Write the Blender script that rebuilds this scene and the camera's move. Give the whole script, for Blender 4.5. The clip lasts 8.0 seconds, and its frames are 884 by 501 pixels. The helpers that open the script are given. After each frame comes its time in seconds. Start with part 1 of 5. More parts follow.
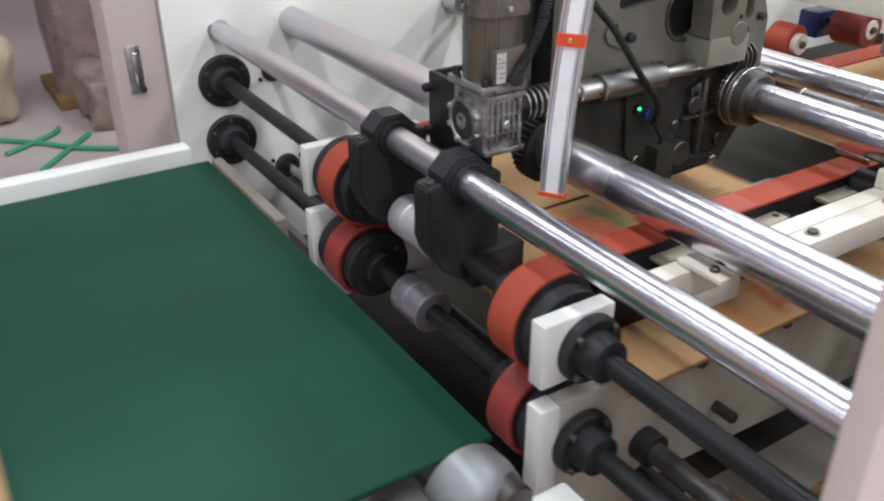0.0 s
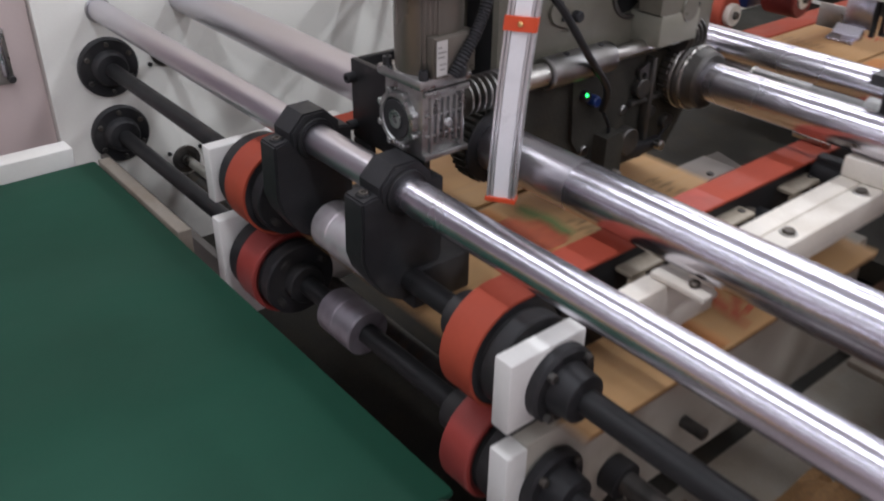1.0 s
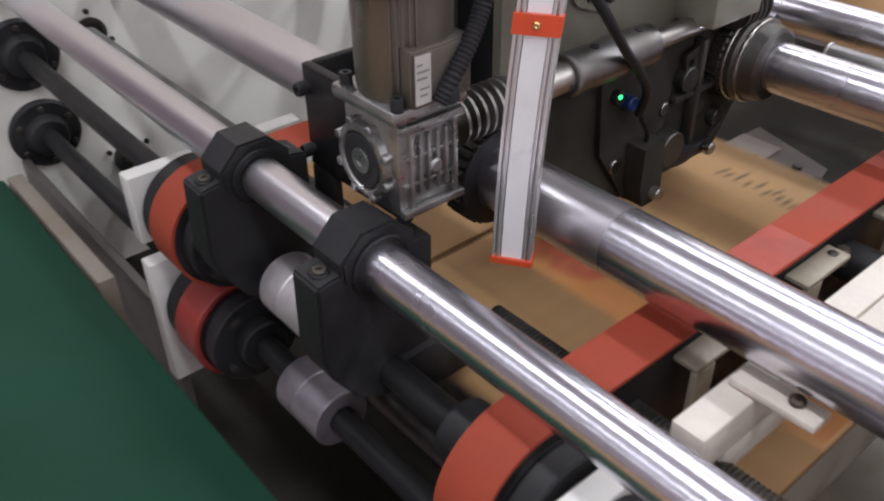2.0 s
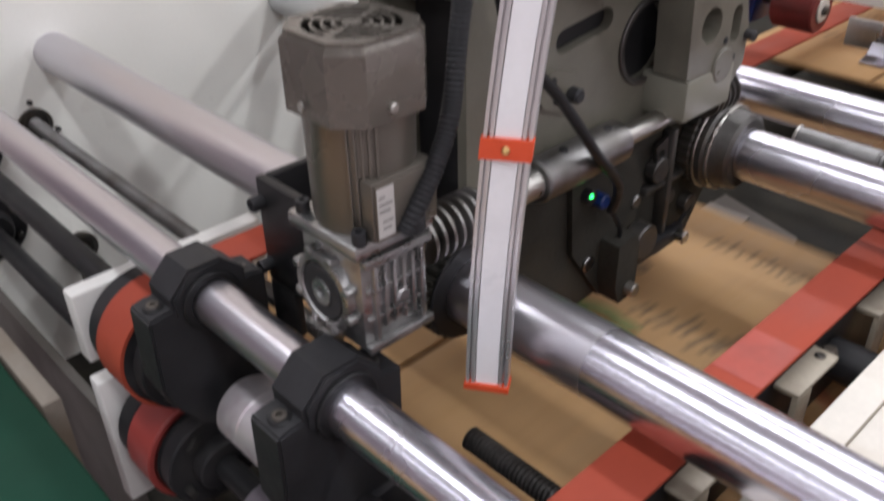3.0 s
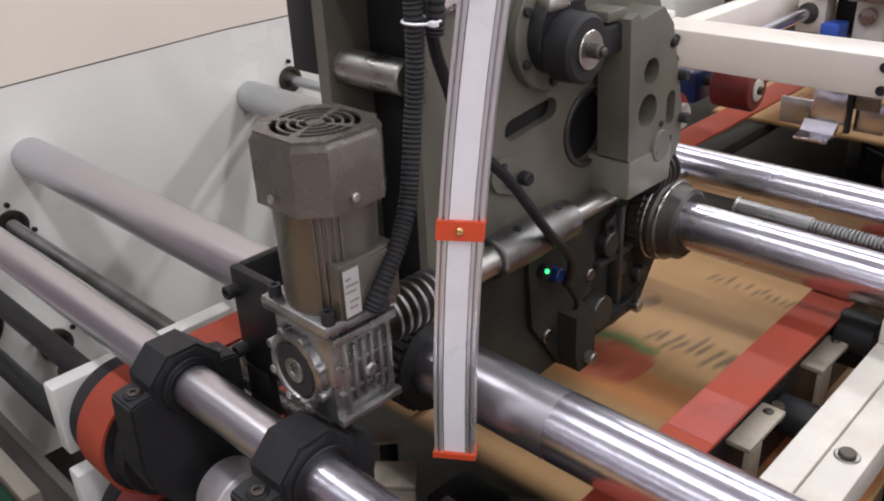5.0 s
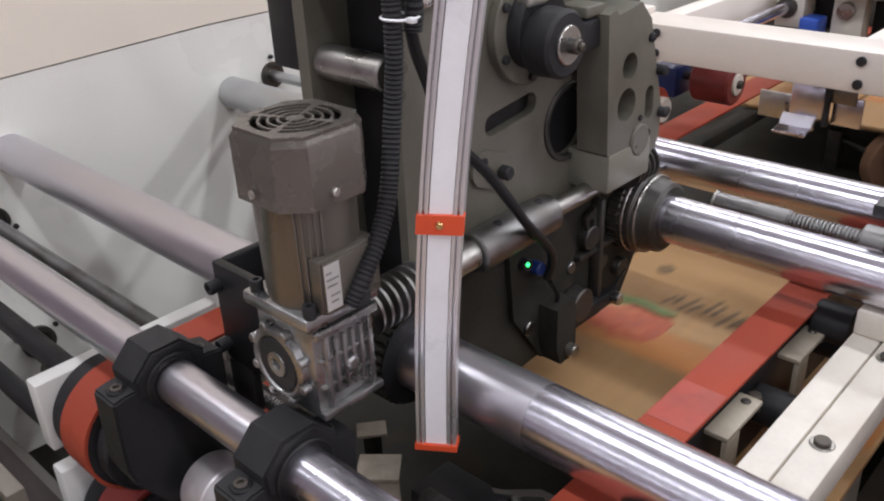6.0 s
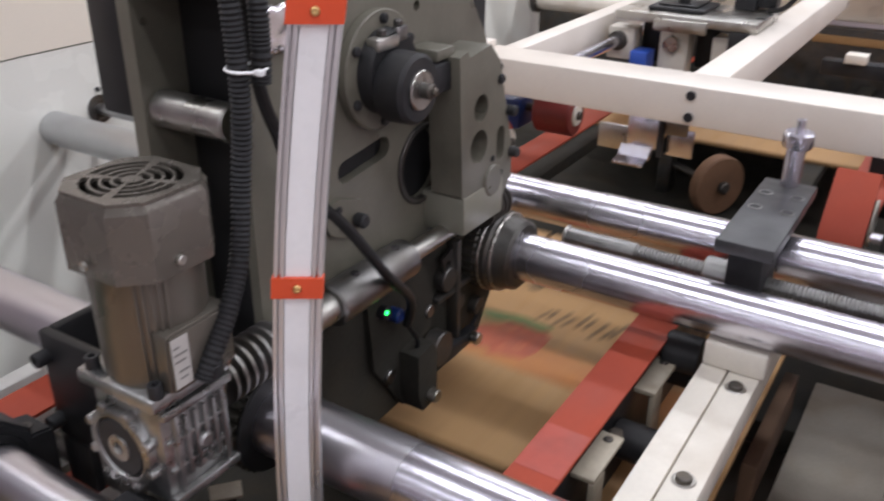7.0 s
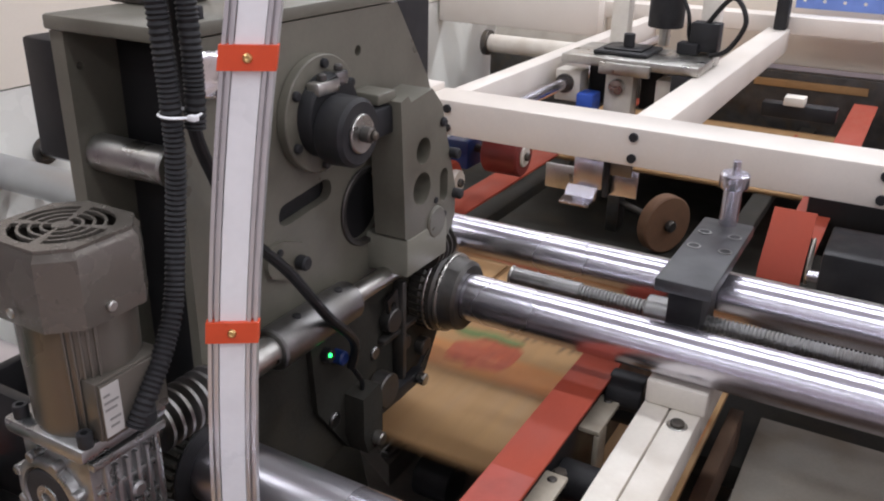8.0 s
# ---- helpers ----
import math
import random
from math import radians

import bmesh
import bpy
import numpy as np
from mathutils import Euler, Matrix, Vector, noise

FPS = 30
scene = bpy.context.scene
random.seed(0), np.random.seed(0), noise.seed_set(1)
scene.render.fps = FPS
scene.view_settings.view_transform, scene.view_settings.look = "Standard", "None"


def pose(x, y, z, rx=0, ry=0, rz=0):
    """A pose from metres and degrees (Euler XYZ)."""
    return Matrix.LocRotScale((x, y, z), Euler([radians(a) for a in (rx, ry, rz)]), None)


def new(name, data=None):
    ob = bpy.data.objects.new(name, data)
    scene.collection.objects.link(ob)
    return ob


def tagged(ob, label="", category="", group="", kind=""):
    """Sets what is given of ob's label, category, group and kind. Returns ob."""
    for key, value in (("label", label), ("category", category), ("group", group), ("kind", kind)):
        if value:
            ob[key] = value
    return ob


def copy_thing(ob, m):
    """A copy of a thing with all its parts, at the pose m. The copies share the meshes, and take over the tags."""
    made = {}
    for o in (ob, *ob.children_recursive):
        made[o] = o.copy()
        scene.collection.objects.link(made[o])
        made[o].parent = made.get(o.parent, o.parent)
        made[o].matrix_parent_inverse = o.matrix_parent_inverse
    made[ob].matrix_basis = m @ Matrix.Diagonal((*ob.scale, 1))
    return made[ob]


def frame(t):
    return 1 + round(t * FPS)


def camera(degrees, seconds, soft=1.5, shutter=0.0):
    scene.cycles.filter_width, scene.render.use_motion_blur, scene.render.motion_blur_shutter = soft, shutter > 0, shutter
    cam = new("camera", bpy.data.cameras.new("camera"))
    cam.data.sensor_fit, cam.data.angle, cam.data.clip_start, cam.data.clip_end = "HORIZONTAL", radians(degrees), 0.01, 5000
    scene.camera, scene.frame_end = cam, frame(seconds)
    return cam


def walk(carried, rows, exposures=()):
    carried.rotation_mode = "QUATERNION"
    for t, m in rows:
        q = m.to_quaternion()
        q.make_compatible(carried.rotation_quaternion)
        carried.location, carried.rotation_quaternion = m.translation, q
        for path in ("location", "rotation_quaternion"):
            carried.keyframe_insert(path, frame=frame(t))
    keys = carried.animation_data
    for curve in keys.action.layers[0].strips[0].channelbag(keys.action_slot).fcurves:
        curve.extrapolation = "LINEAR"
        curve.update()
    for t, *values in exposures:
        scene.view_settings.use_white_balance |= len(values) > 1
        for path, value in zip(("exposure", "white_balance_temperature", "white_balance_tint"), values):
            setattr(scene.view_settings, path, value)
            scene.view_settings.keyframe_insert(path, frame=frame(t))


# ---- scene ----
cam = camera(54.73, 8.0, soft=2.0, shutter=0.5)
EXPOSURE = -0.12
LIGHTING = [(0.0, 0.38, 6280, 5.5), (0.5, 0.0, 6500, 0.5), (1.0, -0.04, 6350, 0), (2.5, 0.05, 6500, 0), (3.5, 0.13, 6500, 0), (4.5, 0.05, 6500, 0), (6.5, -0.02, 6430, 0), (7.0, -0.05, 6420, 0), (7.5, -0.16, 6400, 0), (8.0, -0.10, 6380, 0)]
LAMP_ROWS = ((-4.2, 62, 0.16), (-1.7, 52, 0.16), (0.1, 94, 0.2), (2.2, 100, 0.2), (4.4, 175, 0.3), (6.8, 50, 0.16))
PATH = [
    (0.0, 0.0000, -0.0000, 1.5000, 61.33, 0.09, 57.42),
    (0.2, -0.0430, -0.0608, 1.5032, 61.48, 0.66, 54.54),
    (0.4, -0.0757, -0.0935, 1.5073, 60.38, 1.31, 50.82),
    (0.5, -0.1100, -0.0736, 1.4817, 60.22, 0.80, 49.14),
    (0.6, -0.1063, -0.0456, 1.4827, 59.63, 0.69, 49.17),
    (0.8, -0.1352, 0.0033, 1.4797, 59.13, -0.20, 48.96),
    (1.0, -0.1768, 0.0652, 1.4761, 59.17, -0.88, 50.63),
    (1.2, -0.2062, 0.0988, 1.4769, 59.08, -1.33, 51.71),
    (2.3, -0.4987, 0.3394, 1.4222, 53.29, 0.85, 48.06),
    (2.5, -0.5121, 0.3470, 1.4199, 52.86, 0.73, 47.27),
    (2.7, -0.5152, 0.3536, 1.4335, 53.76, 0.71, 46.98),
    (3.0, -0.5023, 0.3482, 1.4690, 57.82, 1.06, 46.46),
    (3.5, -0.4826, 0.3397, 1.4820, 61.47, 1.70, 45.67),
    (4.0, -0.4663, 0.3295, 1.4874, 62.64, 2.16, 44.73),
    (4.5, -0.4619, 0.3226, 1.4911, 63.35, 2.26, 43.93),
    (6.0, -0.4487, 0.3170, 1.4947, 62.98, 2.23, 42.66),
    (6.5, -0.4532, 0.3321, 1.5032, 63.03, 1.91, 38.22),
    (7.0, -0.4876, 0.3455, 1.5089, 64.12, -0.36, 32.39),
    (7.5, -0.4957, 0.3566, 1.5112, 66.16, -1.38, 29.09),
    (8.0, -0.4698, 0.3521, 1.5142, 66.75, -1.07, 29.70),
]
walk(cam, [(t, pose(*p)) for t, *p in PATH], exposures=[(t, EXPOSURE + e, k, 10 - g) for t, e, k, g in LIGHTING])
# ---------------------------------------------------------------- world, light
world = bpy.data.worlds.new("hall_air")
world.use_nodes = True
scene.world = world
world.node_tree.nodes["Background"].inputs[0].default_value = (0.80, 0.86, 1.0, 1)
world.node_tree.nodes["Background"].inputs[1].default_value = 0.05


def strip_lamp(x, y, z, length, width, watts, colour=(0.925, 0.945, 1.0)):
    d = bpy.data.lights.new("tube_light", "AREA")
    d.shape, d.size, d.size_y, d.energy, d.color = "RECTANGLE", length, width, watts, colour
    ob = new("tube_light", d)
    ob.location = (x, y, z)
    return ob


for ly, watts, wide in LAMP_ROWS:
    strip_lamp(0.3, ly, 3.4, 8.6, wide, watts)


# ---------------------------------------------------------------- materials
def material(name, colour, rough=0.5, metal=0.0, mottle=0.12, scale=20.0, bump=0.0, fine=180.0, stain=None, stain_amount=0.0,
             stain_scale=5.0, stretch=(1, 1, 1), spread=0.0, rough_var=0.12, coat=0.0, spec=0.5):
    """A surface with two scales of variation, optional stains of a second colour, and fine relief."""
    m = bpy.data.materials.new(name)
    m.use_nodes = True
    n, l = m.node_tree.nodes, m.node_tree.links
    bsdf = n["Principled BSDF"]
    bsdf.inputs["Metallic"].default_value = metal
    bsdf.inputs["Coat Weight"].default_value = coat
    bsdf.inputs["Specular IOR Level"].default_value = spec
    co = n.new("ShaderNodeTexCoord")
    mp = n.new("ShaderNodeMapping")
    mp.inputs["Scale"].default_value = stretch
    l.new(co.outputs["Object"], mp.inputs["Vector"])

    def noise_tex(s, detail=4.0):
        t = n.new("ShaderNodeTexNoise")
        t.inputs["Scale"].default_value, t.inputs["Detail"].default_value = s, detail
        l.new(mp.outputs[0], t.inputs["Vector"])
        return t

    a, b = noise_tex(scale), noise_tex(fine, 2.0)
    base = n.new("ShaderNodeMix")
    base.data_type = "RGBA"
    base.inputs[6].default_value = (*[c * (1 - mottle) for c in colour], 1)
    base.inputs[7].default_value = (*[min(1, c * (1 + mottle)) for c in colour], 1)
    mid = n.new("ShaderNodeMath")
    mid.operation = "MULTIPLY_ADD"
    l.new(b.outputs[0], mid.inputs[0])
    mid.inputs[1].default_value = 0.35
    l.new(a.outputs[0], mid.inputs[2])
    shift = n.new("ShaderNodeMapRange")
    shift.inputs[1].default_value, shift.inputs[2].default_value = 0.42, 0.95
    l.new(mid.outputs[0], shift.inputs[0])
    l.new(shift.outputs[0], base.inputs[0])
    out = base.outputs[2]
    if stain:
        s = noise_tex(stain_scale, 6.0)
        r = n.new("ShaderNodeMapRange")
        r.inputs[1].default_value, r.inputs[2].default_value = 0.5, 0.72
        r.inputs[4].default_value = stain_amount
        l.new(s.outputs[0], r.inputs[0])
        k = n.new("ShaderNodeMix")
        k.data_type = "RGBA"
        k.inputs[7].default_value = (*stain, 1)
        l.new(r.outputs[0], k.inputs[0])
        l.new(out, k.inputs[6])
        out = k.outputs[2]
    if spread:
        info = n.new("ShaderNodeObjectInfo")
        hsv = n.new("ShaderNodeHueSaturation")
        v = n.new("ShaderNodeMapRange")
        v.inputs[3].default_value, v.inputs[4].default_value = 1 - spread, 1 + spread
        l.new(info.outputs["Random"], v.inputs[0])
        l.new(v.outputs[0], hsv.inputs["Value"])
        l.new(out, hsv.inputs["Color"])
        out = hsv.outputs[0]
    l.new(out, bsdf.inputs["Base Color"])
    rr = n.new("ShaderNodeMapRange")
    rr.inputs[1].default_value, rr.inputs[2].default_value = 0.3, 0.7
    rr.inputs[3].default_value, rr.inputs[4].default_value = max(0.02, rough - rough_var), min(1, rough + rough_var)
    l.new(a.outputs[0], rr.inputs[0])
    l.new(rr.outputs[0], bsdf.inputs["Roughness"])
    if bump:
        bp = n.new("ShaderNodeBump")
        bp.inputs["Strength"].default_value, bp.inputs["Distance"].default_value = bump, 0.002
        l.new(mid.outputs[0], bp.inputs["Height"])
        l.new(bp.outputs[0], bsdf.inputs["Normal"])
    return m


def glow(name, colour, strength):
    m = bpy.data.materials.new(name)
    m.use_nodes = True
    b = m.node_tree.nodes["Principled BSDF"]
    b.inputs["Base Color"].default_value = (*colour, 1)
    b.inputs["Emission Color"].default_value = (*colour, 1)
    b.inputs["Emission Strength"].default_value = strength
    return m


WHITE = material("white_paint", (0.74, 0.73, 0.70), 0.42, mottle=0.05, scale=6, bump=0.05, stain=(0.50, 0.45, 0.38), stain_amount=0.35, stain_scale=3)
WALL_WHITE = material("side_plate_paint", (0.87, 0.86, 0.80), 0.33, mottle=0.04, scale=3, stain=(0.56, 0.55, 0.50), stain_amount=0.25, stain_scale=2)
CREAM = material("cream_paint", (0.88, 0.80, 0.69), 0.4, mottle=0.03, scale=3)
BEAM = material("beam_paint", (0.76, 0.70, 0.635), 0.38, mottle=0.05, scale=5, bump=0.04, stain=(0.55, 0.48, 0.40), stain_amount=0.2, stain_scale=6)
WORN = material("worn_white_steel", (0.76, 0.71, 0.63), 0.42, mottle=0.08, scale=14, bump=0.1, stain=(0.46, 0.38, 0.29), stain_amount=0.55, stain_scale=9)
TAB = material("oiled_bracket_paint", (0.42, 0.37, 0.29), 0.5, mottle=0.15, scale=20, bump=0.1, stain=(0.16, 0.13, 0.09), stain_amount=0.7, stain_scale=14)
# base colour holds the shade on plates and fittings low in the machine
SHADED_PAINT = material("shaded_dark_paint", (0.105, 0.095, 0.085), 0.5, mottle=0.25, scale=10, bump=0.1, stain=(0.035, 0.028, 0.022), stain_amount=0.8, stain_scale=6)
# two dusty sheet tones, darkened to carry the dimness inside the machine
SHADED_SHEET = material("shaded_dusty_sheet", (0.125, 0.110, 0.098), 0.5, mottle=0.12, scale=10, bump=0.1, stain=(0.26, 0.21, 0.17), stain_amount=0.7, stain_scale=9)
SHADED_PANEL = material("shaded_dusty_panel", (0.25, 0.225, 0.205), 0.5, mottle=0.12, scale=10, bump=0.1, stain=(0.26, 0.21, 0.17), stain_amount=0.7, stain_scale=9)
PLATE = material("stained_cream_plate", (0.52, 0.49, 0.42), 0.45, mottle=0.08, scale=8, bump=0.08, stain=(0.27, 0.22, 0.16), stain_amount=0.6, stain_scale=7)
RUST = material("rust_film", (0.42, 0.20, 0.085), 0.65, mottle=0.25, scale=30, stain=(0.50, 0.40, 0.28), stain_amount=0.8, stain_scale=22)
# dirty cream, with the base lowered to paint in the shade
SHADED_DIRTY = material("shaded_dirty_cream", (0.27, 0.24, 0.20), 0.55, mottle=0.15, scale=14, bump=0.1, stain=(0.16, 0.12, 0.08), stain_amount=0.8, stain_scale=7)
CHROME = material("polished_shaft", (0.67, 0.655, 0.72), 0.25, 1.0, mottle=0.05, scale=5, fine=30, stain=(0.45, 0.42, 0.47), stain_amount=0.5, stain_scale=9, rough_var=0.03)
RUBBED = material("rubbed_shaft", (0.62, 0.60, 0.64), 0.34, 1.0, mottle=0.06, scale=6, fine=40, stain=(0.42, 0.38, 0.43), stain_amount=0.5, stain_scale=9, rough_var=0.05, stretch=(.25, 1, 1))
DULL_STEEL = material("dull_shaft", (0.54, 0.55, 0.56), 0.32, 1.0, mottle=0.06, scale=6, fine=40, stain=(0.34, 0.33, 0.35), stain_amount=0.5, stain_scale=6, rough_var=0.05)
STEEL = material("machined_steel", (0.50, 0.49, 0.46), 0.34, 1.0, mottle=0.15, scale=25, stain=(0.16, 0.13, 0.09), stain_amount=0.5, stain_scale=18)
DARK_STEEL = material("oily_steel", (0.09, 0.085, 0.08), 0.42, 0.7, mottle=0.3, scale=30, bump=0.15, stain=(0.14, 0.10, 0.06), stain_amount=0.5, stain_scale=22)
BLACK = material("black_oxide", (0.021, 0.021, 0.023), 0.52, 0.0, spec=0.30, mottle=0.3, scale=26, bump=0.08, stain=(0.06, 0.055, 0.05), stain_amount=0.4, stain_scale=14)
BLACK_PAINT = material("black_paint", (0.014, 0.014, 0.015), 0.45, 0.0, spec=0.30, mottle=0.3, scale=12, bump=0.05)
CONDUIT = material("black_ribbed_plastic", (0.020, 0.020, 0.022), 0.62, spec=0.3, mottle=0.2, scale=30)
PHOSPHATE = material("grey_phosphated_steel", (0.065, 0.065, 0.068), 0.42, 0.4, mottle=0.15, scale=22, bump=0.08, stain=(0.03, 0.03, 0.03), stain_amount=0.5, stain_scale=12)
MACHINE_DARK = material("machine_dark", (0.030, 0.028, 0.023), 0.72, 0.0, spec=0.25, mottle=0.5, scale=12, bump=0.4, stain=(0.055, 0.042, 0.026), stain_amount=0.5, stain_scale=9)
OLIVE = material("olive_grey_paint", (0.142, 0.134, 0.106), 0.38, mottle=0.14, scale=11, bump=0.10, stain=(0.062, 0.054, 0.040), stain_amount=0.6, stain_scale=8)
OLIVE_LIGHT = material("pale_olive_paint", (0.215, 0.208, 0.168), 0.42, mottle=0.08, scale=12, bump=0.05)
MOTOR = material("motor_lacquer", (0.145, 0.130, 0.112), 0.27, 0.45, mottle=0.06, scale=40, fine=400, bump=0.06)
BARREL = material("motor_barrel_lacquer", (0.150, 0.135, 0.114), 0.32, 0.55, mottle=0.05, scale=14, fine=300, bump=0.02)
STEEL_MID = material("oiled_thread_steel", (0.26, 0.255, 0.25), 0.40, 1.0, mottle=0.15, scale=25, stain=(0.10, 0.085, 0.065), stain_amount=0.6, stain_scale=18)
CASTING = material("dull_grey_casting", (0.27, 0.28, 0.285), 0.42, 0.4, mottle=0.12, scale=14, bump=0.08, stain=(0.13, 0.13, 0.13), stain_amount=0.6, stain_scale=8)
CAST = material("cast_aluminium", (0.38, 0.38, 0.375), 0.34, 0.9, mottle=0.18, scale=40, bump=0.35, stain=(0.13, 0.125, 0.12), stain_amount=0.75, stain_scale=25)
RED = material("red_belt", (0.37, 0.064, 0.034), 0.62, spec=0.3, mottle=0.08, scale=18, bump=0.12, stain=(0.30, 0.055, 0.04), stain_amount=0.45, stain_scale=8, stretch=(1, .4, 1))
RED_LIT = material("lit_red_belt", (0.43, 0.080, 0.055), 0.55, mottle=0.08, scale=18, bump=0.1, stain=(0.20, 0.05, 0.04), stain_amount=0.5, stain_scale=14)
# red of the lower tyres, darkened because they sit in shadow
RED_SHADED = material("shaded_red_rubber", (0.30, 0.044, 0.036), 0.5, mottle=0.1, scale=18, bump=0.1, stain=(0.16, 0.03, 0.028), stain_amount=0.5, stain_scale=10)
RED_DARK = material("dark_red_rubber", (0.20, 0.030, 0.026), 0.5, mottle=0.1, scale=25, bump=0.1)
CLIP = material("orange_plastic", (0.75, 0.09, 0.03), 0.35, mottle=0.05, scale=30)
GREEN = material("green_conveyor", (0.0045, 0.043, 0.024), 0.66, spec=0.25, mottle=0.18, scale=3, fine=700, bump=0.08, stain=(0.014, 0.070, 0.044), stain_amount=0.6, stain_scale=2.2, stretch=(1, .5, 1))
KRAFT = material("kraft_board", (0.475, 0.285, 0.128), 0.72, mottle=0.05, scale=9, fine=240, bump=0.12, stretch=(7, .6, 1), stain=(0.40, 0.235, 0.10), stain_amount=0.5, stain_scale=5, spread=0.04)
KRAFT_OLD = material("old_oily_board", (0.13, 0.075, 0.045), 0.8, mottle=0.25, scale=14, bump=0.15, stain=(0.07, 0.045, 0.03), stain_amount=0.7, stain_scale=8)
KRAFT_DARK = material("kraft_edge", (0.26, 0.145, 0.06), 0.85, mottle=0.2, scale=120)
FIBRE = material("brown_fibre", (0.19, 0.10, 0.055), 0.7, mottle=0.2, scale=14, bump=0.1, stain=(0.10, 0.06, 0.04), stain_amount=0.6, stain_scale=10)
INK_RED = material("red_ink", (0.47, 0.115, 0.058), 0.7, mottle=0.2, scale=60, stain=(0.50, 0.22, 0.10), stain_amount=0.75, stain_scale=30)
INK_ORANGE = material("orange_ink", (0.52, 0.215, 0.07), 0.7, mottle=0.12, scale=20, stain=(0.54, 0.27, 0.10), stain_amount=0.8, stain_scale=12)
INK_GREEN = material("green_ink", (0.17, 0.23, 0.085), 0.7, mottle=0.2, scale=60)
INK_BLACK = material("black_ink", (0.225, 0.145, 0.075), 0.7, mottle=0.25, scale=60, stain=(0.36, 0.23, 0.11), stain_amount=0.7, stain_scale=40)
ALU = material("anodised_profile", (0.70, 0.70, 0.71), 0.36, 0.75, mottle=0.06, scale=20, stretch=(1, 1, .2))
DIFFUSER = material("milky_cover", (0.92, 0.92, 0.94), 0.35, mottle=0.04, scale=12, stain=(0.6, 0.6, 0.62), stain_amount=0.25, stain_scale=20)
FOIL = material("silver_foil", (0.85, 0.85, 0.86), 0.22, 1.0, mottle=0.05)
LABEL = material("paper_label", (0.46, 0.44, 0.42), 0.6, mottle=0.05)
PRINT = material("label_print", (0.22, 0.21, 0.20), 0.6)
BRASS = material("brass", (0.70, 0.50, 0.22), 0.3, 1.0)
BLUE_DARK = material("dark_blue_plastic", (0.01, 0.03, 0.14), 0.4)
BLUE_PALE = material("pale_blue_paint", (0.16, 0.25, 0.60), 0.4)
BLUE = material("blue_plastic", (0.03, 0.09, 0.45), 0.4)
LED = glow("green_led", (0.03, 1.0, 0.16), 5.0)
FLOOR = material("hall_floor", (0.50, 0.42, 0.41), 0.55, mottle=0.10, scale=2, bump=0.05, stain=(0.30, 0.26, 0.24), stain_amount=0.6, stain_scale=1.2)
ROOM = material("hall_wall", (0.82, 0.74, 0.78), 0.7, mottle=0.05, scale=1.5, stain=(0.50, 0.42, 0.44), stain_amount=0.4, stain_scale=0.8)
PINK = material("pinkish_cover_paint", (0.58, 0.48, 0.46), 0.42, mottle=0.04, scale=4, stain=(0.5, 0.4, 0.38), stain_amount=0.3, stain_scale=2)
WRAP = material("wrapped_bundle", (0.25, 0.18, 0.165), 0.35, mottle=0.4, scale=8, bump=0.4, stain=(0.42, 0.33, 0.30), stain_amount=0.6, stain_scale=9)
SACK = material("yellow_sack", (0.46, 0.38, 0.27), 0.7, mottle=0.15, scale=8, bump=0.3)
STRAP = material("green_strap", (0.05, 0.30, 0.16), 0.5, mottle=0.1)
CEIL = material("hall_ceiling", (0.58, 0.56, 0.60), 0.8, mottle=0.1, scale=1)


# ---------------------------------------------------------------- builders
def thing(name, at, label, category, group="", kind=""):
    e = new(name)
    e.location = at
    e.empty_display_size = 0.02
    return tagged(e, label, category, group, kind)


def root_at(ob):
    p = Vector((0, 0, 0))
    while ob is not None:
        p += ob.location
        ob = ob.parent
    return p


def finish(bm, smooth=True, angle=35):
    bmesh.ops.recalc_face_normals(bm, faces=bm.faces)
    lim = radians(angle)
    for f in bm.faces:
        f.smooth = smooth
    for e in bm.edges:
        if len(e.link_faces) == 2 and e.calc_face_angle(0) > lim:
            e.smooth = False


def part(name, bm, mat, parent=None, label="", smooth=True, kind=""):
    """One mesh object; the bmesh is in world metres and is shifted to its parent."""
    finish(bm, smooth)
    if parent is not None:
        bmesh.ops.translate(bm, verts=bm.verts, vec=-root_at(parent))
    me = bpy.data.meshes.new(name)
    bm.to_mesh(me)
    bm.free()
    for m in (mat if isinstance(mat, (list, tuple)) else [mat]):
        me.materials.append(m)
    ob = new(name, me)
    ob.parent = parent
    if label:
        ob["label"] = label
    if kind:
        ob["kind"] = kind
    return ob


def box(x0, x1, y0, y1, z0, z1, bevel=0.0015, bm=None, seg=2):
    out = bm or bmesh.new()
    t = bmesh.new()
    bmesh.ops.create_cube(t, size=1)
    for v in t.verts:
        v.co = Vector(((x0 + x1) / 2 + v.co.x * (x1 - x0), (y0 + y1) / 2 + v.co.y * (y1 - y0), (z0 + z1) / 2 + v.co.z * (z1 - z0)))
    if bevel:
        bmesh.ops.bevel(t, geom=t.edges, offset=min(bevel, 0.45 * min(x1 - x0, y1 - y0, z1 - z0)), segments=seg, profile=0.5, affect="EDGES")
    return merge(out, t)


def merge(out, t):
    me = bpy.data.meshes.new("tmp")
    t.to_mesh(me)
    t.free()
    out.from_mesh(me)
    bpy.data.meshes.remove(me)
    return out


AX = {"x": (Vector((1, 0, 0)), Vector((0, 1, 0)), Vector((0, 0, 1))), "y": (Vector((0, 1, 0)), Vector((0, 0, 1)), Vector((1, 0, 0))), "z": (Vector((0, 0, 1)), Vector((1, 0, 0)), Vector((0, 1, 0)))}


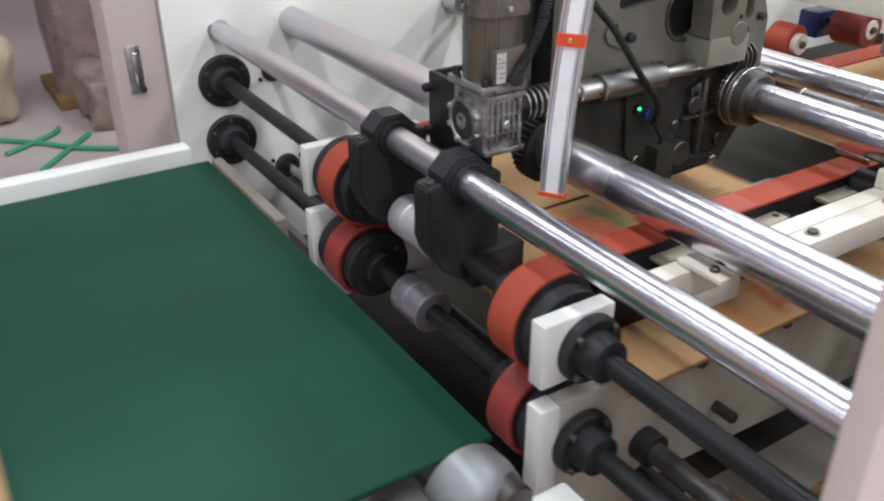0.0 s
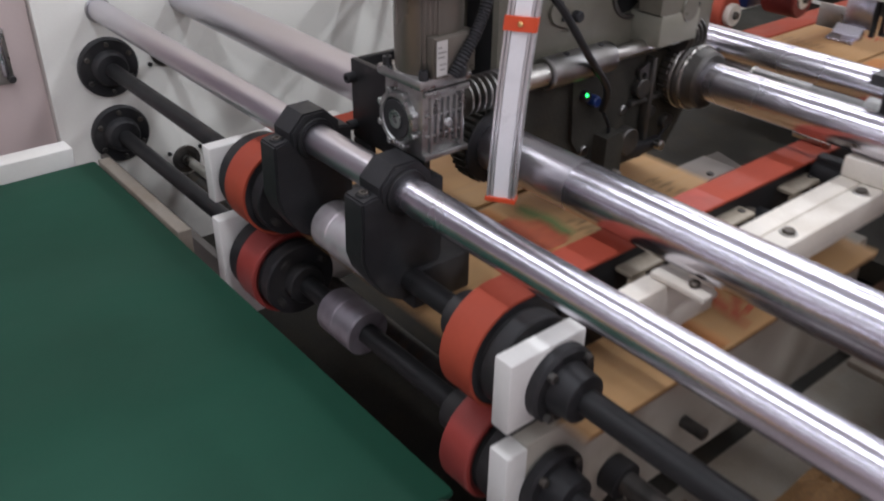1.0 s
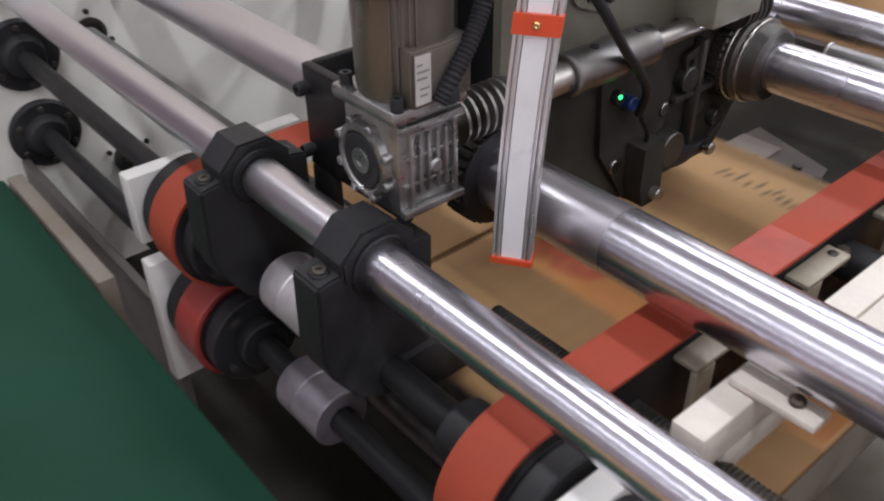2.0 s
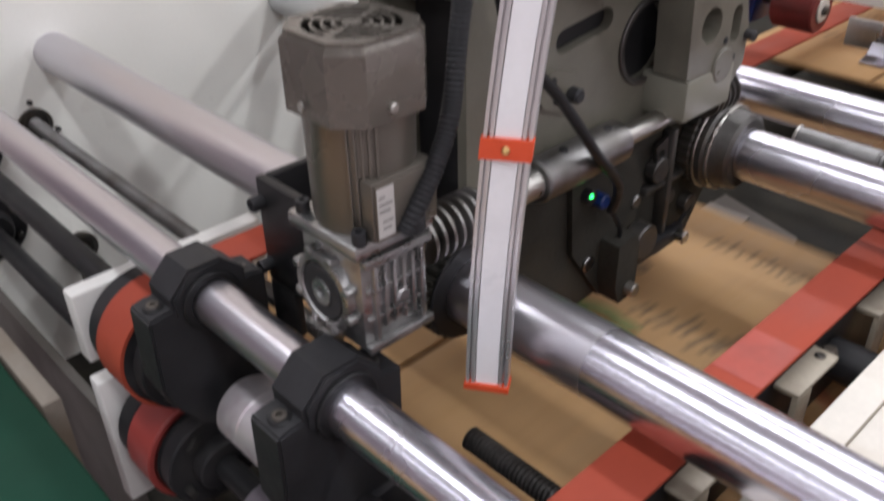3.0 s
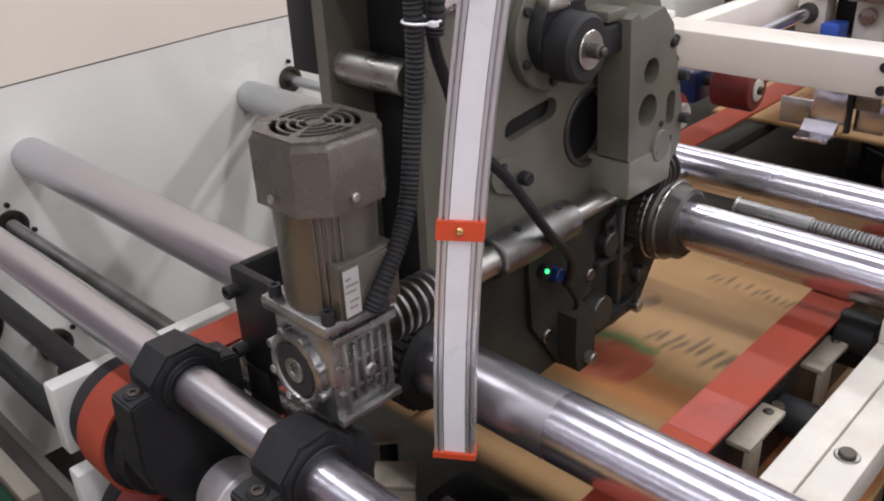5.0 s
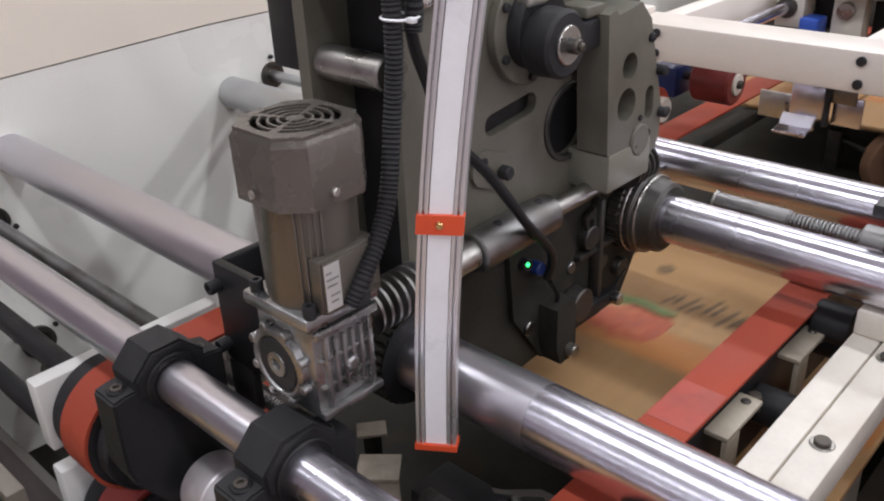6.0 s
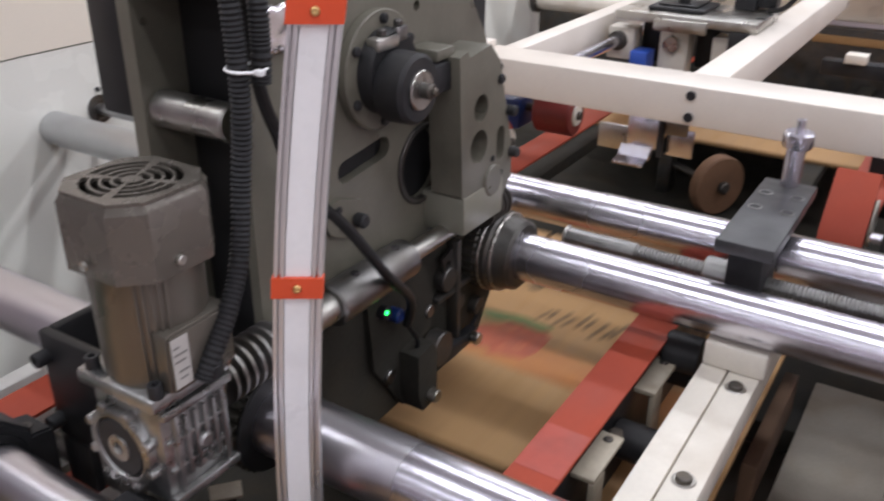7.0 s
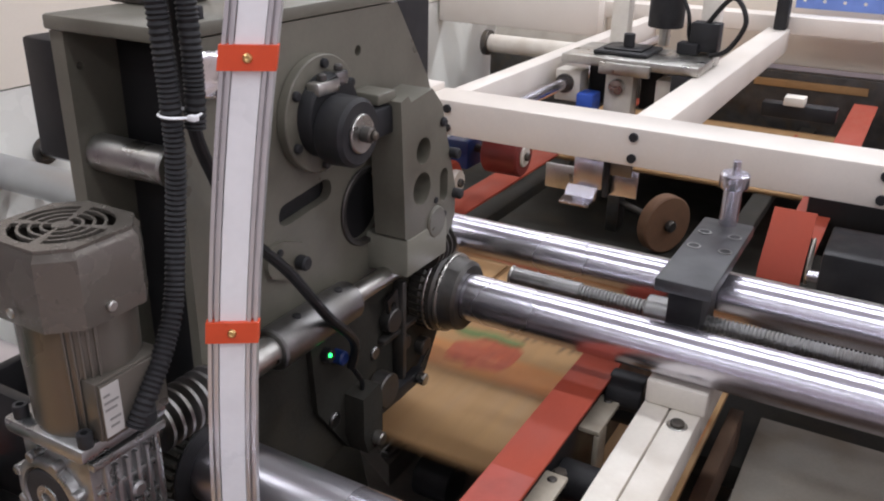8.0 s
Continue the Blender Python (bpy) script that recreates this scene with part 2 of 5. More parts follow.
def lathe(axis, centre, profile, seg=32, bm=None, turn=0.0):
    """A turned shape: profile rows (position along the axis, radius) about the line through centre."""
    out = bm or bmesh.new()
    a, u, w = AX[axis]
    c = Vector(centre)
    rings = []
    for s, r in profile:
        if r <= 1e-6:
            rings.append([out.verts.new(c + a * s)])
        else:
            rings.append([out.verts.new(c + a * s + (u * math.cos(2 * math.pi * (k + turn) / seg) + w * math.sin(2 * math.pi * (k + turn) / seg)) * r) for k in range(seg)])
    for p, q in zip(rings, rings[1:]):
        for k in range(seg):
            j = (k + 1) % seg
            if len(p) == 1 and len(q) == 1:
                continue
            if len(p) == 1:
                out.faces.new((p[0], q[k], q[j]))
            elif len(q) == 1:
                out.faces.new((p[k], q[0], p[j]))
            else:
                out.faces.new((p[k], q[k], q[j], p[j]))
    return out


def rod(axis, centre, s0, s1, r, seg=32, bevel=0.002, bm=None, turn=0.0):
    return lathe(axis, centre, [(s0, 0), (s0, r - bevel), (s0 + bevel, r), (s1 - bevel, r), (s1, r - bevel), (s1, 0)], seg, bm, turn)


def ring(axis, centre, s0, s1, r_in, r_out, seg=40, bm=None, bevel=0.0012):
    b = bevel
    return lathe(axis, centre, [(s0, r_in), (s0, r_out - b), (s0 + b, r_out), (s1 - b, r_out), (s1, r_out - b), (s1, r_in), (s0, r_in)], seg, bm)


def threaded(axis, centre, s0, s1, r, pitch, depth, seg=14, bm=None):
    prof = [(s0, 0)]
    s = s0
    while s < s1:
        prof += [(s, r), (s + pitch * .3, r), (s + pitch * .5, r - depth), (s + pitch * .8, r - depth)]
        s += pitch
    prof.append((s1, 0))
    return lathe(axis, centre, prof, seg, bm)


def prism(outline, holes, lo, hi, axis="x", seg=20, bevel=0.0):
    """A flat plate with an outline and real holes; outline in the two other axes; holes: (p, q, radius) or a list of points."""
    bm = bmesh.new()

    def at(p, q, s):
        return {"x": (s, p, q), "y": (p, s, q), "z": (p, q, s)}[axis]

    loops = [list(outline)]
    for h in holes:
        loops.append(h if isinstance(h, list) else [(h[0] + h[2] * math.cos(2 * math.pi * k / seg), h[1] + h[2] * math.sin(2 * math.pi * k / seg)) for k in range(seg)])
    edges = []
    for lp in loops:
        vs = [bm.verts.new(at(p, q, lo)) for p, q in lp]
        edges += [bm.edges.new((vs[k], vs[(k + 1) % len(vs)])) for k in range(len(vs))]
    fill = bmesh.ops.triangle_fill(bm, edges=edges, use_beauty=True, use_dissolve=False)
    faces = [g for g in fill["geom"] if isinstance(g, bmesh.types.BMFace)]
    ext = bmesh.ops.extrude_face_region(bm, geom=faces)
    d = Vector(at(0, 0, hi - lo))
    bmesh.ops.translate(bm, verts=[g for g in ext["geom"] if isinstance(g, bmesh.types.BMVert)], vec=d)
    return bm


def obround(p0, q0, p1, q1, r, n=8):
    a = math.atan2(q1 - q0, p1 - p0)
    out = [(p1 + r * math.cos(a - math.pi / 2 + math.pi * k / n), q1 + r * math.sin(a - math.pi / 2 + math.pi * k / n)) for k in range(n + 1)]
    return out + [(p0 + r * math.cos(a + math.pi / 2 + math.pi * k / n), q0 + r * math.sin(a + math.pi / 2 + math.pi * k / n)) for k in range(n + 1)]


def sweep(points, radius, seg=10, bm=None, wave=0.0, pitch=0.004):
    """A hose along a smooth line through the points; wave gives it ribs."""
    out = bm or bmesh.new()
    pts = [Vector(p) for p in points]
    fine = []
    for k in range(len(pts) - 1):
        p0, p1, p2, p3 = pts[max(k - 1, 0)], pts[k], pts[k + 1], pts[min(k + 2, len(pts) - 1)]
        steps = max(4, int((p2 - p1).length / (pitch / 2 if wave else 0.01)))
        for s in range(steps):
            t = s / steps
            fine.append(0.5 * (2 * p1 + (p2 - p0) * t + (2 * p0 - 5 * p1 + 4 * p2 - p3) * t * t + (3 * p1 - p0 - 3 * p2 + p3) * t ** 3))
    fine.append(pts[-1])
    prev, up = None, Vector((0.3, 0.5, 0.81))
    for i, p in enumerate(fine):
        d = (fine[min(i + 1, len(fine) - 1)] - fine[max(i - 1, 0)]).normalized()
        u = (up - d * up.dot(d)).normalized()
        w = d.cross(u)
        r = radius - (wave if i % 2 else 0)
        cur = [out.verts.new(p + (u * math.cos(2 * math.pi * k / seg) + w * math.sin(2 * math.pi * k / seg)) * r) for k in range(seg)]
        if prev:
            for k in range(seg):
                out.faces.new((prev[k], prev[(k + 1) % seg], cur[(k + 1) % seg], cur[k]))
        else:
            out.faces.new(cur[::-1])
        prev = cur
    out.faces.new(prev)
    return out


def blob(cx, cy, rx, ry, n, seed, z):
    rnd = random.Random(seed)
    bm = bmesh.new()
    vs = []
    for k in range(n):
        a = 2 * math.pi * k / n
        r = 1 + rnd.uniform(-.16, .16)
        vs.append(bm.verts.new((cx + rx * r * math.cos(a), cy + ry * r * math.sin(a), z)))
    bm.faces.new(vs)
    ext = bmesh.ops.extrude_face_region(bm, geom=bm.faces[:])
    bmesh.ops.translate(bm, verts=[g for g in ext["geom"] if isinstance(g, bmesh.types.BMVert)], vec=(0, 0, .0005))
    return bm


def cap_screw(name, axis, centre, s, r, h, parent, mat=None, side=1):
    """A socket-head screw standing on s along the axis."""
    prof = [(s, r * .98), (s + side * h * .85, r), (s + side * h, r * .9), (s + side * h, r * .5), (s + side * h * .45, r * .45), (s + side * h * .45, 0)]
    return part(name, lathe(axis, centre, prof, 16), mat or BLACK, parent)


# ---------------------------------------------------------------- the hall
def solid(name, x0, x1, y0, y1, z0, z1, mat, label="", category="", bevel=0.0):
    ob = part(name, box(x0, x1, y0, y1, z0, z1, bevel), mat)
    return tagged(ob, label, category, kind="structure")


solid("floor", -9, 5, -6, 12, -0.1, 0.0, FLOOR, "dusty pinkish grey factory floor", "floor")
solid("ceiling", -9, 5, -6, 12, 4.2, 4.3, CEIL, "plain grey hall ceiling", "ceiling")
solid("wall_west", -9.15, -9, -6, 12, 0.002, 4.198, ROOM, "pale pinkish painted hall wall", "wall")
solid("wall_east", 5, 5.15, -6, 12, 0.002, 4.198, ROOM, "pale pinkish painted hall wall", "wall")
solid("wall_south", -9, 5, -6.15, -6, 0.002, 4.198, ROOM, "pale pinkish painted hall wall", "wall")
solid("wall_north", -9, 5, 12, 12.15, 0.002, 4.198, ROOM, "pale pinkish painted hall wall", "wall")

# machine axes: x along the shafts, y along the line of travel
WX = -2.05                      # inner face of the far side plate
NX = -0.27                      # inner face of the near side plate
A_Y, A_Z, A_R = 0.652, 0.982, 0.0238
B_Y, B_Z, B_R = 0.856, 0.972, 0.0360
C_Y, C_Z, C_R = 1.297, 0.990, 0.0325
E_Y, E_Z, E_R = 1.496, 0.988, 0.0325
F_Y, F_Z = 1.404, 0.983
G_Y, G_Z = 0.790, 0.855
H_Y, H1_Z, H2_Z, H_R = 0.660, 0.848, 0.692, 0.0765
NIP = 0.7715


def side_plates():
    far = thing("side_frame", (WX, 0.55, 0), "tall white painted steel side frame plate of a machine", "machine frame")
    part("plate", prism([(0.53, 0.05), (4.6, 0.05), (4.6, 1.128), (1.3, 1.120), (0.53, 1.094)], [], WX - .03, WX, "x"), WALL_WHITE, far)
    part("upper_cover", prism([(0.53, 1.0975), (1.3, 1.1235), (4.6, 1.1315), (4.6, 2.3), (0.53, 2.3)], [], WX - .05, WX + .002, "x"), CREAM, far, "cream painted sheet cover above the seam")
    near = thing("side_frame", (NX, 0.6, 0), "tall white painted steel side frame plate of a machine", "machine frame")
    part("plate", box(NX, NX + .03, 0.5385, 4.6, 0.05, 1.25, .004), PINK, near)
    for y in (.75, 1.1, 1.7):
        part("bolt", rod("x", (0, y, 1.2), NX - .008, NX, .008, 12), BLACK, near)
    # front cabinet beside the far plate, with its latch
    cab = thing("control_cabinet", (WX - .1, 0.45, 0), "pinkish painted steel cabinet with a chrome swing latch", "cabinet")
    part("body", box(WX - .14, WX - .012, 0.405, 0.526, 0.02, 2.2, .006), PINK, cab)
    la = part("latch", box(WX - .014, WX - .004, 0.436, 0.470, 0.850, 0.965, .004), STEEL, cab, "chrome swing latch")
    part("latch_lever", box(WX - .004, WX + .008, 0.447, 0.460, 0.868, 0.950, .004), CHROME, la)
    part("lock_button", rod("x", (0, 0.462, 0.862), WX - .004, WX + .010, .008, 14), BLACK, la)


side_plates()


def flange(y, z, parent, r=.066, x=WX, bolts=6):
    f = part("flange", lathe("x", (0, y, z), [(x, 0), (x, r), (x + .010, r), (x + .014, r - .004), (x + .014, r * .62), (x + .03, r * .56), (x + .034, r * .5), (x + .034, 0)], 36), BLACK, parent, "round black bearing flange")
    for k in range(bolts):
        a = math.pi * 2 * (k + .5) / bolts
        part("bolt", rod("x", (0, y + math.cos(a) * r * .8, z + math.sin(a) * r * .8), x + .012, x + .020, .0055, 10, .001), DARK_STEEL, f)
    return f


# ---------------------------------------------------------------- shafts across the machine
def shafts():
    a = thing("guide_shaft", (-1.2, A_Y, A_Z), "polished round steel guide shaft spanning the frame", "steel shaft", "cross shafts")
    part("shaft", lathe("x", (0, A_Y, A_Z), [(-.975, 0), (-.975, A_R), (NX, A_R), (NX, 0)], 48), CHROME, a)
    bm = rod("x", (0, A_Y, A_Z), WX, -.975, A_R - .0003, 48)
    for v in bm.verts:                       # the shaft sags a little towards the far plate
        k = max(0, (-.975 - v.co.x) / (-.975 - WX))
        v.co += Vector((0, .010 * k, -.009 * k))
    part("far_half", bm, RUBBED, a, "rubbed satin far half of the shaft")
    part("collar", ring("x", (0, A_Y + .010, A_Z - .009), WX + .001, WX + .006, A_R, A_R + .004), DULL_STEEL, a)
    b = thing("guide_shaft", (-1.2, B_Y, B_Z), "thick polished steel cross shaft with a dull far half", "steel shaft", "cross shafts")
    part("shaft", lathe("x", (0, B_Y, B_Z), [(-.84, 0), (-.84, B_R), (NX, B_R), (NX, 0)], 56), CHROME, b)
    part("far_half", lathe("x", (0, B_Y, B_Z), [(WX, 0), (WX, B_R), (-.8401, B_R), (-.8401, 0)], 56), RUBBED, b, "dull grey far half of the shaft")
    c = thing("guide_shaft", (-1.2, C_Y, C_Z), "thick polished steel cross shaft with a grooved collar", "steel shaft", "cross shafts")
    part("shaft", rod("x", (0, C_Y, C_Z), -0.97, NX, C_R, 56), CHROME, c)
    part("far_half", rod("x", (0, 1.340, .969), WX, -1.062, C_R + .002, 56), DULL_STEEL, c, "dull grey far half of the shaft")
    co = part("collar", lathe("x", (0, C_Y, C_Z), [(-1.02, .033), (-1.02, .056), (-1.004, .0575), (-.999, .053), (-.995, .0575), (-.987, .0575), (-.983, .0535), (-.972, .051), (-.958, .049), (-.954, .044), (-.954, .033), (-1.02, .033)], 48), DARK_STEEL, c, "dark grooved steel collar")
    part("ring", ring("x", (0, C_Y, C_Z), -.9985, -.994, .053, .0588), STEEL, co)
    part("ring", ring("x", (0, C_Y, C_Z), -.982, -.977, .048, .0562), STEEL, co)
    e = thing("guide_shaft", (-1.2, E_Y, E_Z), "polished round steel shaft beside a leadscrew", "steel shaft", "cross shafts")
    part("shaft", rod("x", (0, E_Y, E_Z), -1.30, NX, E_R, 48), CHROME, e)
    st = part("cover_strip", box(-.94, NX, E_Y + .030, E_Y + .052, E_Z - .02, E_Z + .016, .002), BLACK_PAINT, e, "black strip with a bright top edge")
    part("strip_edge", box(-.94, NX, E_Y + .034, E_Y + .042, E_Z + .016, E_Z + .019, .001), STEEL, st)
    f = thing("leadscrew", (-1.2, F_Y, F_Z), "threaded steel leadscrew with a bright plain end", "leadscrew", "leadscrews")
    part("thread", threaded("x", (0, F_Y, F_Z), -.83, NX, .0128, .0052, .0022, 16), STEEL_MID, f)
    part("plain_end", rod("x", (0, F_Y, F_Z), -.938, -.83, .0142, 24), STEEL_MID, f)
    part("end_ring", ring("x", (0, F_Y, F_Z), -.940, -.936, .010, .0165), STEEL, f)
    part("far_end", rod("x", (0, 1.452, .982), WX, -1.06, .0115, 24), DULL_STEEL, f)
    g = thing("leadscrew", (-1.2, G_Y, G_Z), "dark oily threaded steel leadscrew below the shafts", "leadscrew", "leadscrews")
    part("thread", threaded("x", (0, G_Y, G_Z), -.942, -.36, .0125, .0052, .0022, 16), DARK_STEEL, g)
    part("far_thread", threaded("x", (0, G_Y, G_Z), WX + .002, -1.16, .0122, .0052, .0018, 14), STEEL_MID, g, "oiled far thread")
    for y, z, p in ((G_Y, G_Z, g), (1.452, .982, f)):
        s = part("bearing_cup", lathe("x", (0, y, z), [(WX, 0), (WX, .030), (WX + .006, .030), (WX + .006, .022), (WX + .002, .020), (WX + .002, 0)], 28), DARK_STEEL, p)
        for dy, dz in ((0, .042), (.036, -.02), (-.036, -.02)):
            part("bolt", rod("x", (0, y + dy, z + dz), WX, WX + .008, .005, 10, .001), BLACK, s)


def lower_rod():
    y, z = .806, .586
    r = thing("lower_rod", (-1.7, y, z), "bright steel rod in a dark bearing cup", "rod")
    part("rod", rod("x", (0, y, z), WX + .004, -1.43, .0115, 20), STEEL, r)
    c = part("bearing_cup", lathe("x", (0, y, z), [(WX, 0), (WX, .034), (WX + .008, .034), (WX + .008, .024), (WX + .002, .022), (WX + .002, 0)], 28), DARK_STEEL, r)
    for k in range(3):
        q = 2 * math.pi * (k + .25) / 3
        part("bolt", rod("x", (0, y + .046 * math.cos(q), z + .046 * math.sin(q)), WX, WX + .008, .005, 10, .001), BLACK, c)


shafts()
lower_rod()


# ---------------------------------------------------------------- drive shafts with belt wheels
def drive_shaft(z, upper):
    s = thing("feed_shaft", (-1.2, H_Y, z), "black drive shaft with two belt wheels and a bright collar", "drive shaft", "feed shafts")
    part("shaft", rod("x", (0, H_Y, z), WX + .03, NX + .02, .0165, 12), BLACK_PAINT, s)
    for x0, x1, hub0, hub1 in ((-1.3435, -1.2865, -1.349, -1.235), (-.7975, -.7455, -.850, -.718)):
        w = part("belt_wheel", lathe("x", (0, H_Y, z), [(x0, 0), (x0, H_R - .008), (x0 + .001, H_R - .004), (x1 - .001, H_R - .004), (x1, H_R - .008), (x1, .06), (x1 + .004, .055), (x1 + .004, 0)], 44), BLACK, s, "black belt wheel")
        if not upper:
            part("tyre", ring("x", (0, H_Y, z), x0, x1, H_R - .012, H_R - .0005, 44, bevel=.002), RED_SHADED, w, "red rubber tyre")
        part("hub", rod("x", (0, H_Y, z), hub0, hub1, .034, 28), BLACK, w)
        if x0 < -1:
            part("back_disc", rod("x", (0, H_Y, z), x0 - .034, x0 - .005, H_R - .005, 40), BLACK, w)
        part("guard_disc", rod("x", (0, H_Y, z), x1 + .006, x1 + .030, H_R - .012, 40), BLACK, w)
        for k in range(4):
            a = math.pi * (k * .5 + .2)
            part("bolt", rod("x", (0, H_Y + .05 * math.cos(a), z + .05 * math.sin(a)), x1 + .030, x1 + .037, .006, 10, .001), DARK_STEEL, w)
    end = -1.018 if upper else -1.062
    part("collar", lathe("x", (0, H_Y, z), [(-1.15, .017), (-1.15, .036), (-1.147, .038), (-1.112, .038), (-1.110, .0365), (-1.108, .038), (end - .002, .038), (end, .036), (end, .017)], 40), ALU_STAINED if upper else ALU_SHADED, s, "bright stained aluminium collar" if upper else "grey collar, darkened for shade")
    return s


# darker copy of the collar metal: shade on the lower shaft painted in
ALU_SHADED = material("shaded_collar", (0.30, 0.28, 0.31), 0.42, 0.6, mottle=0.1, scale=15, stain=(0.16, 0.11, 0.14), stain_amount=0.6, stain_scale=30)
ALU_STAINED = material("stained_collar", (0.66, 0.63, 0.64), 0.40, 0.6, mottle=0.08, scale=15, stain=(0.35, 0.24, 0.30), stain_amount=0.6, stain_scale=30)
UPPER_SHAFT = drive_shaft(H1_Z, True)
LOWER_SHAFT = drive_shaft(H2_Z, False)
FL = thing("bearing_flange", (WX, H_Y, H1_Z), "round black bearing flange bolted to the side plate", "bearing", "wall bearings")
flange(H_Y, H1_Z, FL)
FL2 = thing("bearing_flange", (WX, H_Y, H2_Z), "round black bearing flange bolted to the side plate", "bearing", "wall bearings")
flange(H_Y, H2_Z, FL2)


def belt(x0, x1, zc, far_y, name_label):
    """A flat belt looped round the wheel and a far one."""
    t = .0042
    path = []
    for k in range(25):
        a = math.pi / 2 + math.pi * k / 24
        path.append((H_Y + math.cos(a) * H_R, zc + math.sin(a) * H_R))
    for k in range(25):
        a = -math.pi / 2 + math.pi * k / 24
        path.append((far_y + math.cos(a) * H_R, zc + math.sin(a) * H_R))
    bm = bmesh.new()
    cy = [(H_Y if k < 25 else far_y) for k in range(50)]
    rows = []
    for k, (y, z) in enumerate(path):
        n = Vector((0, y - cy[k], z - zc)).normalized()
        i = Vector((0, y, z)) - n * t
        rows.append([bm.verts.new((x0, y, z)), bm.verts.new((x1, y, z)), bm.verts.new((x1, i.y, i.z)), bm.verts.new((x0, i.y, i.z))])
    for k in range(len(rows)):
        p, q = rows[k], rows[(k + 1) % len(rows)]
        for j in range(4):
            bm.faces.new((p[j], p[(j + 1) % 4], q[(j + 1) % 4], q[j]))
    th = part("conveyor_belt", bm, RED)
    tagged(th, name_label, "belt", "red transport belts")
    # added patch: the lighter stretch between shadows, painted in a paler red
    part("splice", box(x0 + .001, x1 - .001, .980, 1.060, zc + H_R + .0001, zc + H_R + .0004, 0), RED_LIT, th, "paler belt patch, lit stretch painted on")
    return th


for zc in (H1_Z,):
    belt(-.7985, -.7445, zc, 1.60, "worn red flat belt looped over a black wheel")
    belt(-1.3450, -1.2850, zc, 1.50, "worn red flat belt looped over a black wheel")


# ---------------------------------------------------------------- arms that carry the drive shafts
def arm(x0, x1, top, bottom, depth, flange_side, z_axis, label):
    a = thing("bearing_bracket", ((x0 + x1) / 2, .6, bottom), label, "bearing arm", "bearing brackets")
    part("bar", box(x0, x1, 0.586, depth, bottom, top, .003), WHITE, a)
    s = 1 if flange_side > 0 else -1
    x = x1 if s > 0 else x0
    f = part("bearing", lathe("x", (0, H_Y, z_axis), [(x, 0), (x, .05), (x + s * .012, .05), (x + s * .016, .046), (x + s * .016, .034), (x + s * .045, .030), (x + s * .048, .024), (x + s * .048, 0)], 32), BLACK, a, "black bearing housing")
    for k in range(4):
        q = math.pi * (k * .5 + .25)
        part("bolt", rod("x", (0, H_Y + math.cos(q) * .041, z_axis + math.sin(q) * .041), x + s * .015 if s > 0 else x - .024, x + s * .024 if s > 0 else x - .015, .006, 10, .001), DARK_STEEL, f)
    return a


arm(-.708, -.680, .902, .803, .705, 1, H1_Z, "white painted steel arm carrying an upper drive shaft")
low = arm(-.708, -.676, .768, .56, .62, 1, H2_Z, "long cream painted side plate carrying a lower drive shaft")
plate = part("side_plate", prism([(.6202, .768), (1.42, .768), (1.45, .515), (1.10, .525), (.86, .538), (.80, .515), (.79, .41), (.6202, .41)], [(1.09, .735, .011), (.894, .734, .011), (.955, .62, .010)], -.704, -.680, "x"), PLATE, low, "long cream painted side plate with oil stains")
for k, (y, z) in enumerate(((1.09, .735), (.894, .734), (1.27, .735), (.955, .620))):
    part("pin", rod("x", (0, y, z), -.700, -.668 if k < 3 else -.640, .010, 14), DARK_STEEL, plate)
for k, (y, z, ry, rz) in enumerate(((1.055, .742, .045, .016), (.835, .745, .030, .010))):
    bm = blob(y, z, ry, rz, 14, 31 + k, 0)
    for v in bm.verts:
        v.co = Vector((-.6799 + v.co.z, v.co.x, v.co.y))
    part("rust_patch", bm, RUST, plate, "orange rust patch")
arm(-1.421, -1.394, .902, .803, .845, 1, H1_Z, "white painted steel arm carrying an upper drive shaft")
arm(-1.421, -1.394, .768, .56, .93, 1, H2_Z, "white painted steel arm carrying a lower drive shaft")


# ---------------------------------------------------------------- clamps on the front shaft
def clamp(x):
    w = .0215
    c = thing("shaft_clamp", (x, A_Y, .82), "black steel clamp block gripping the polished shaft", "clamp", "shaft clamps")
    prof = [(.586, .984), (.584, .90), (.592, .875), (.618, .836), (.645, .818), (.675, .814), (.700, .832), (.714, .87), (.716, .986), (.700, .990), (.600, .987)]
    bm = prism(prof, [], x - w, x + w, "x")
    bmesh.ops.bevel(bm, geom=[e for e in bm.edges if len(e.link_faces) == 2 and e.calc_face_angle(0) > .9], offset=.0025, segments=2, affect="EDGES")
    part("block", bm, BLACK, c)
    R = .0445
    prof = [(A_Y - .040, .975)] + [(A_Y + R * math.cos(a), A_Z + R * math.sin(a)) for a in [radians(d) for d in (157, 113, 67, 23)]] + [(A_Y + .040, .975)]
    bm = prism(prof, [], x - w - .003, x + w + .003, "x")
    bmesh.ops.bevel(bm, geom=[e for e in bm.edges if len(e.link_faces) == 2 and e.calc_face_angle(0) > 1.2], offset=.003, segments=2, affect="EDGES")
    part("cap", bm, BLACK, c, "octagonal black cap")
    for s in (-1, 1):
        part("seal", ring("x", (0, A_Y, A_Z), x + s * (w + .003) - .003, x + s * (w + .003) + .004, A_R, A_R + .008), BLACK_PAINT, c)
    for y in (.601, .6985):
        sc = cap_screw("screw", "z", (x + .002, y, 0), .986, .0068, .0045, c, DARK_STEEL)
        part("washer", ring("z", (x + .002, y, 0), .9855, .9885, .0065, .0105, 24), BLACK_PAINT, sc)
    part("pedestal", box(x - .03, x + .03, .66, .76, .80, .86, .004), BLACK, c)


clamp(-1.190)
clamp(-.975)


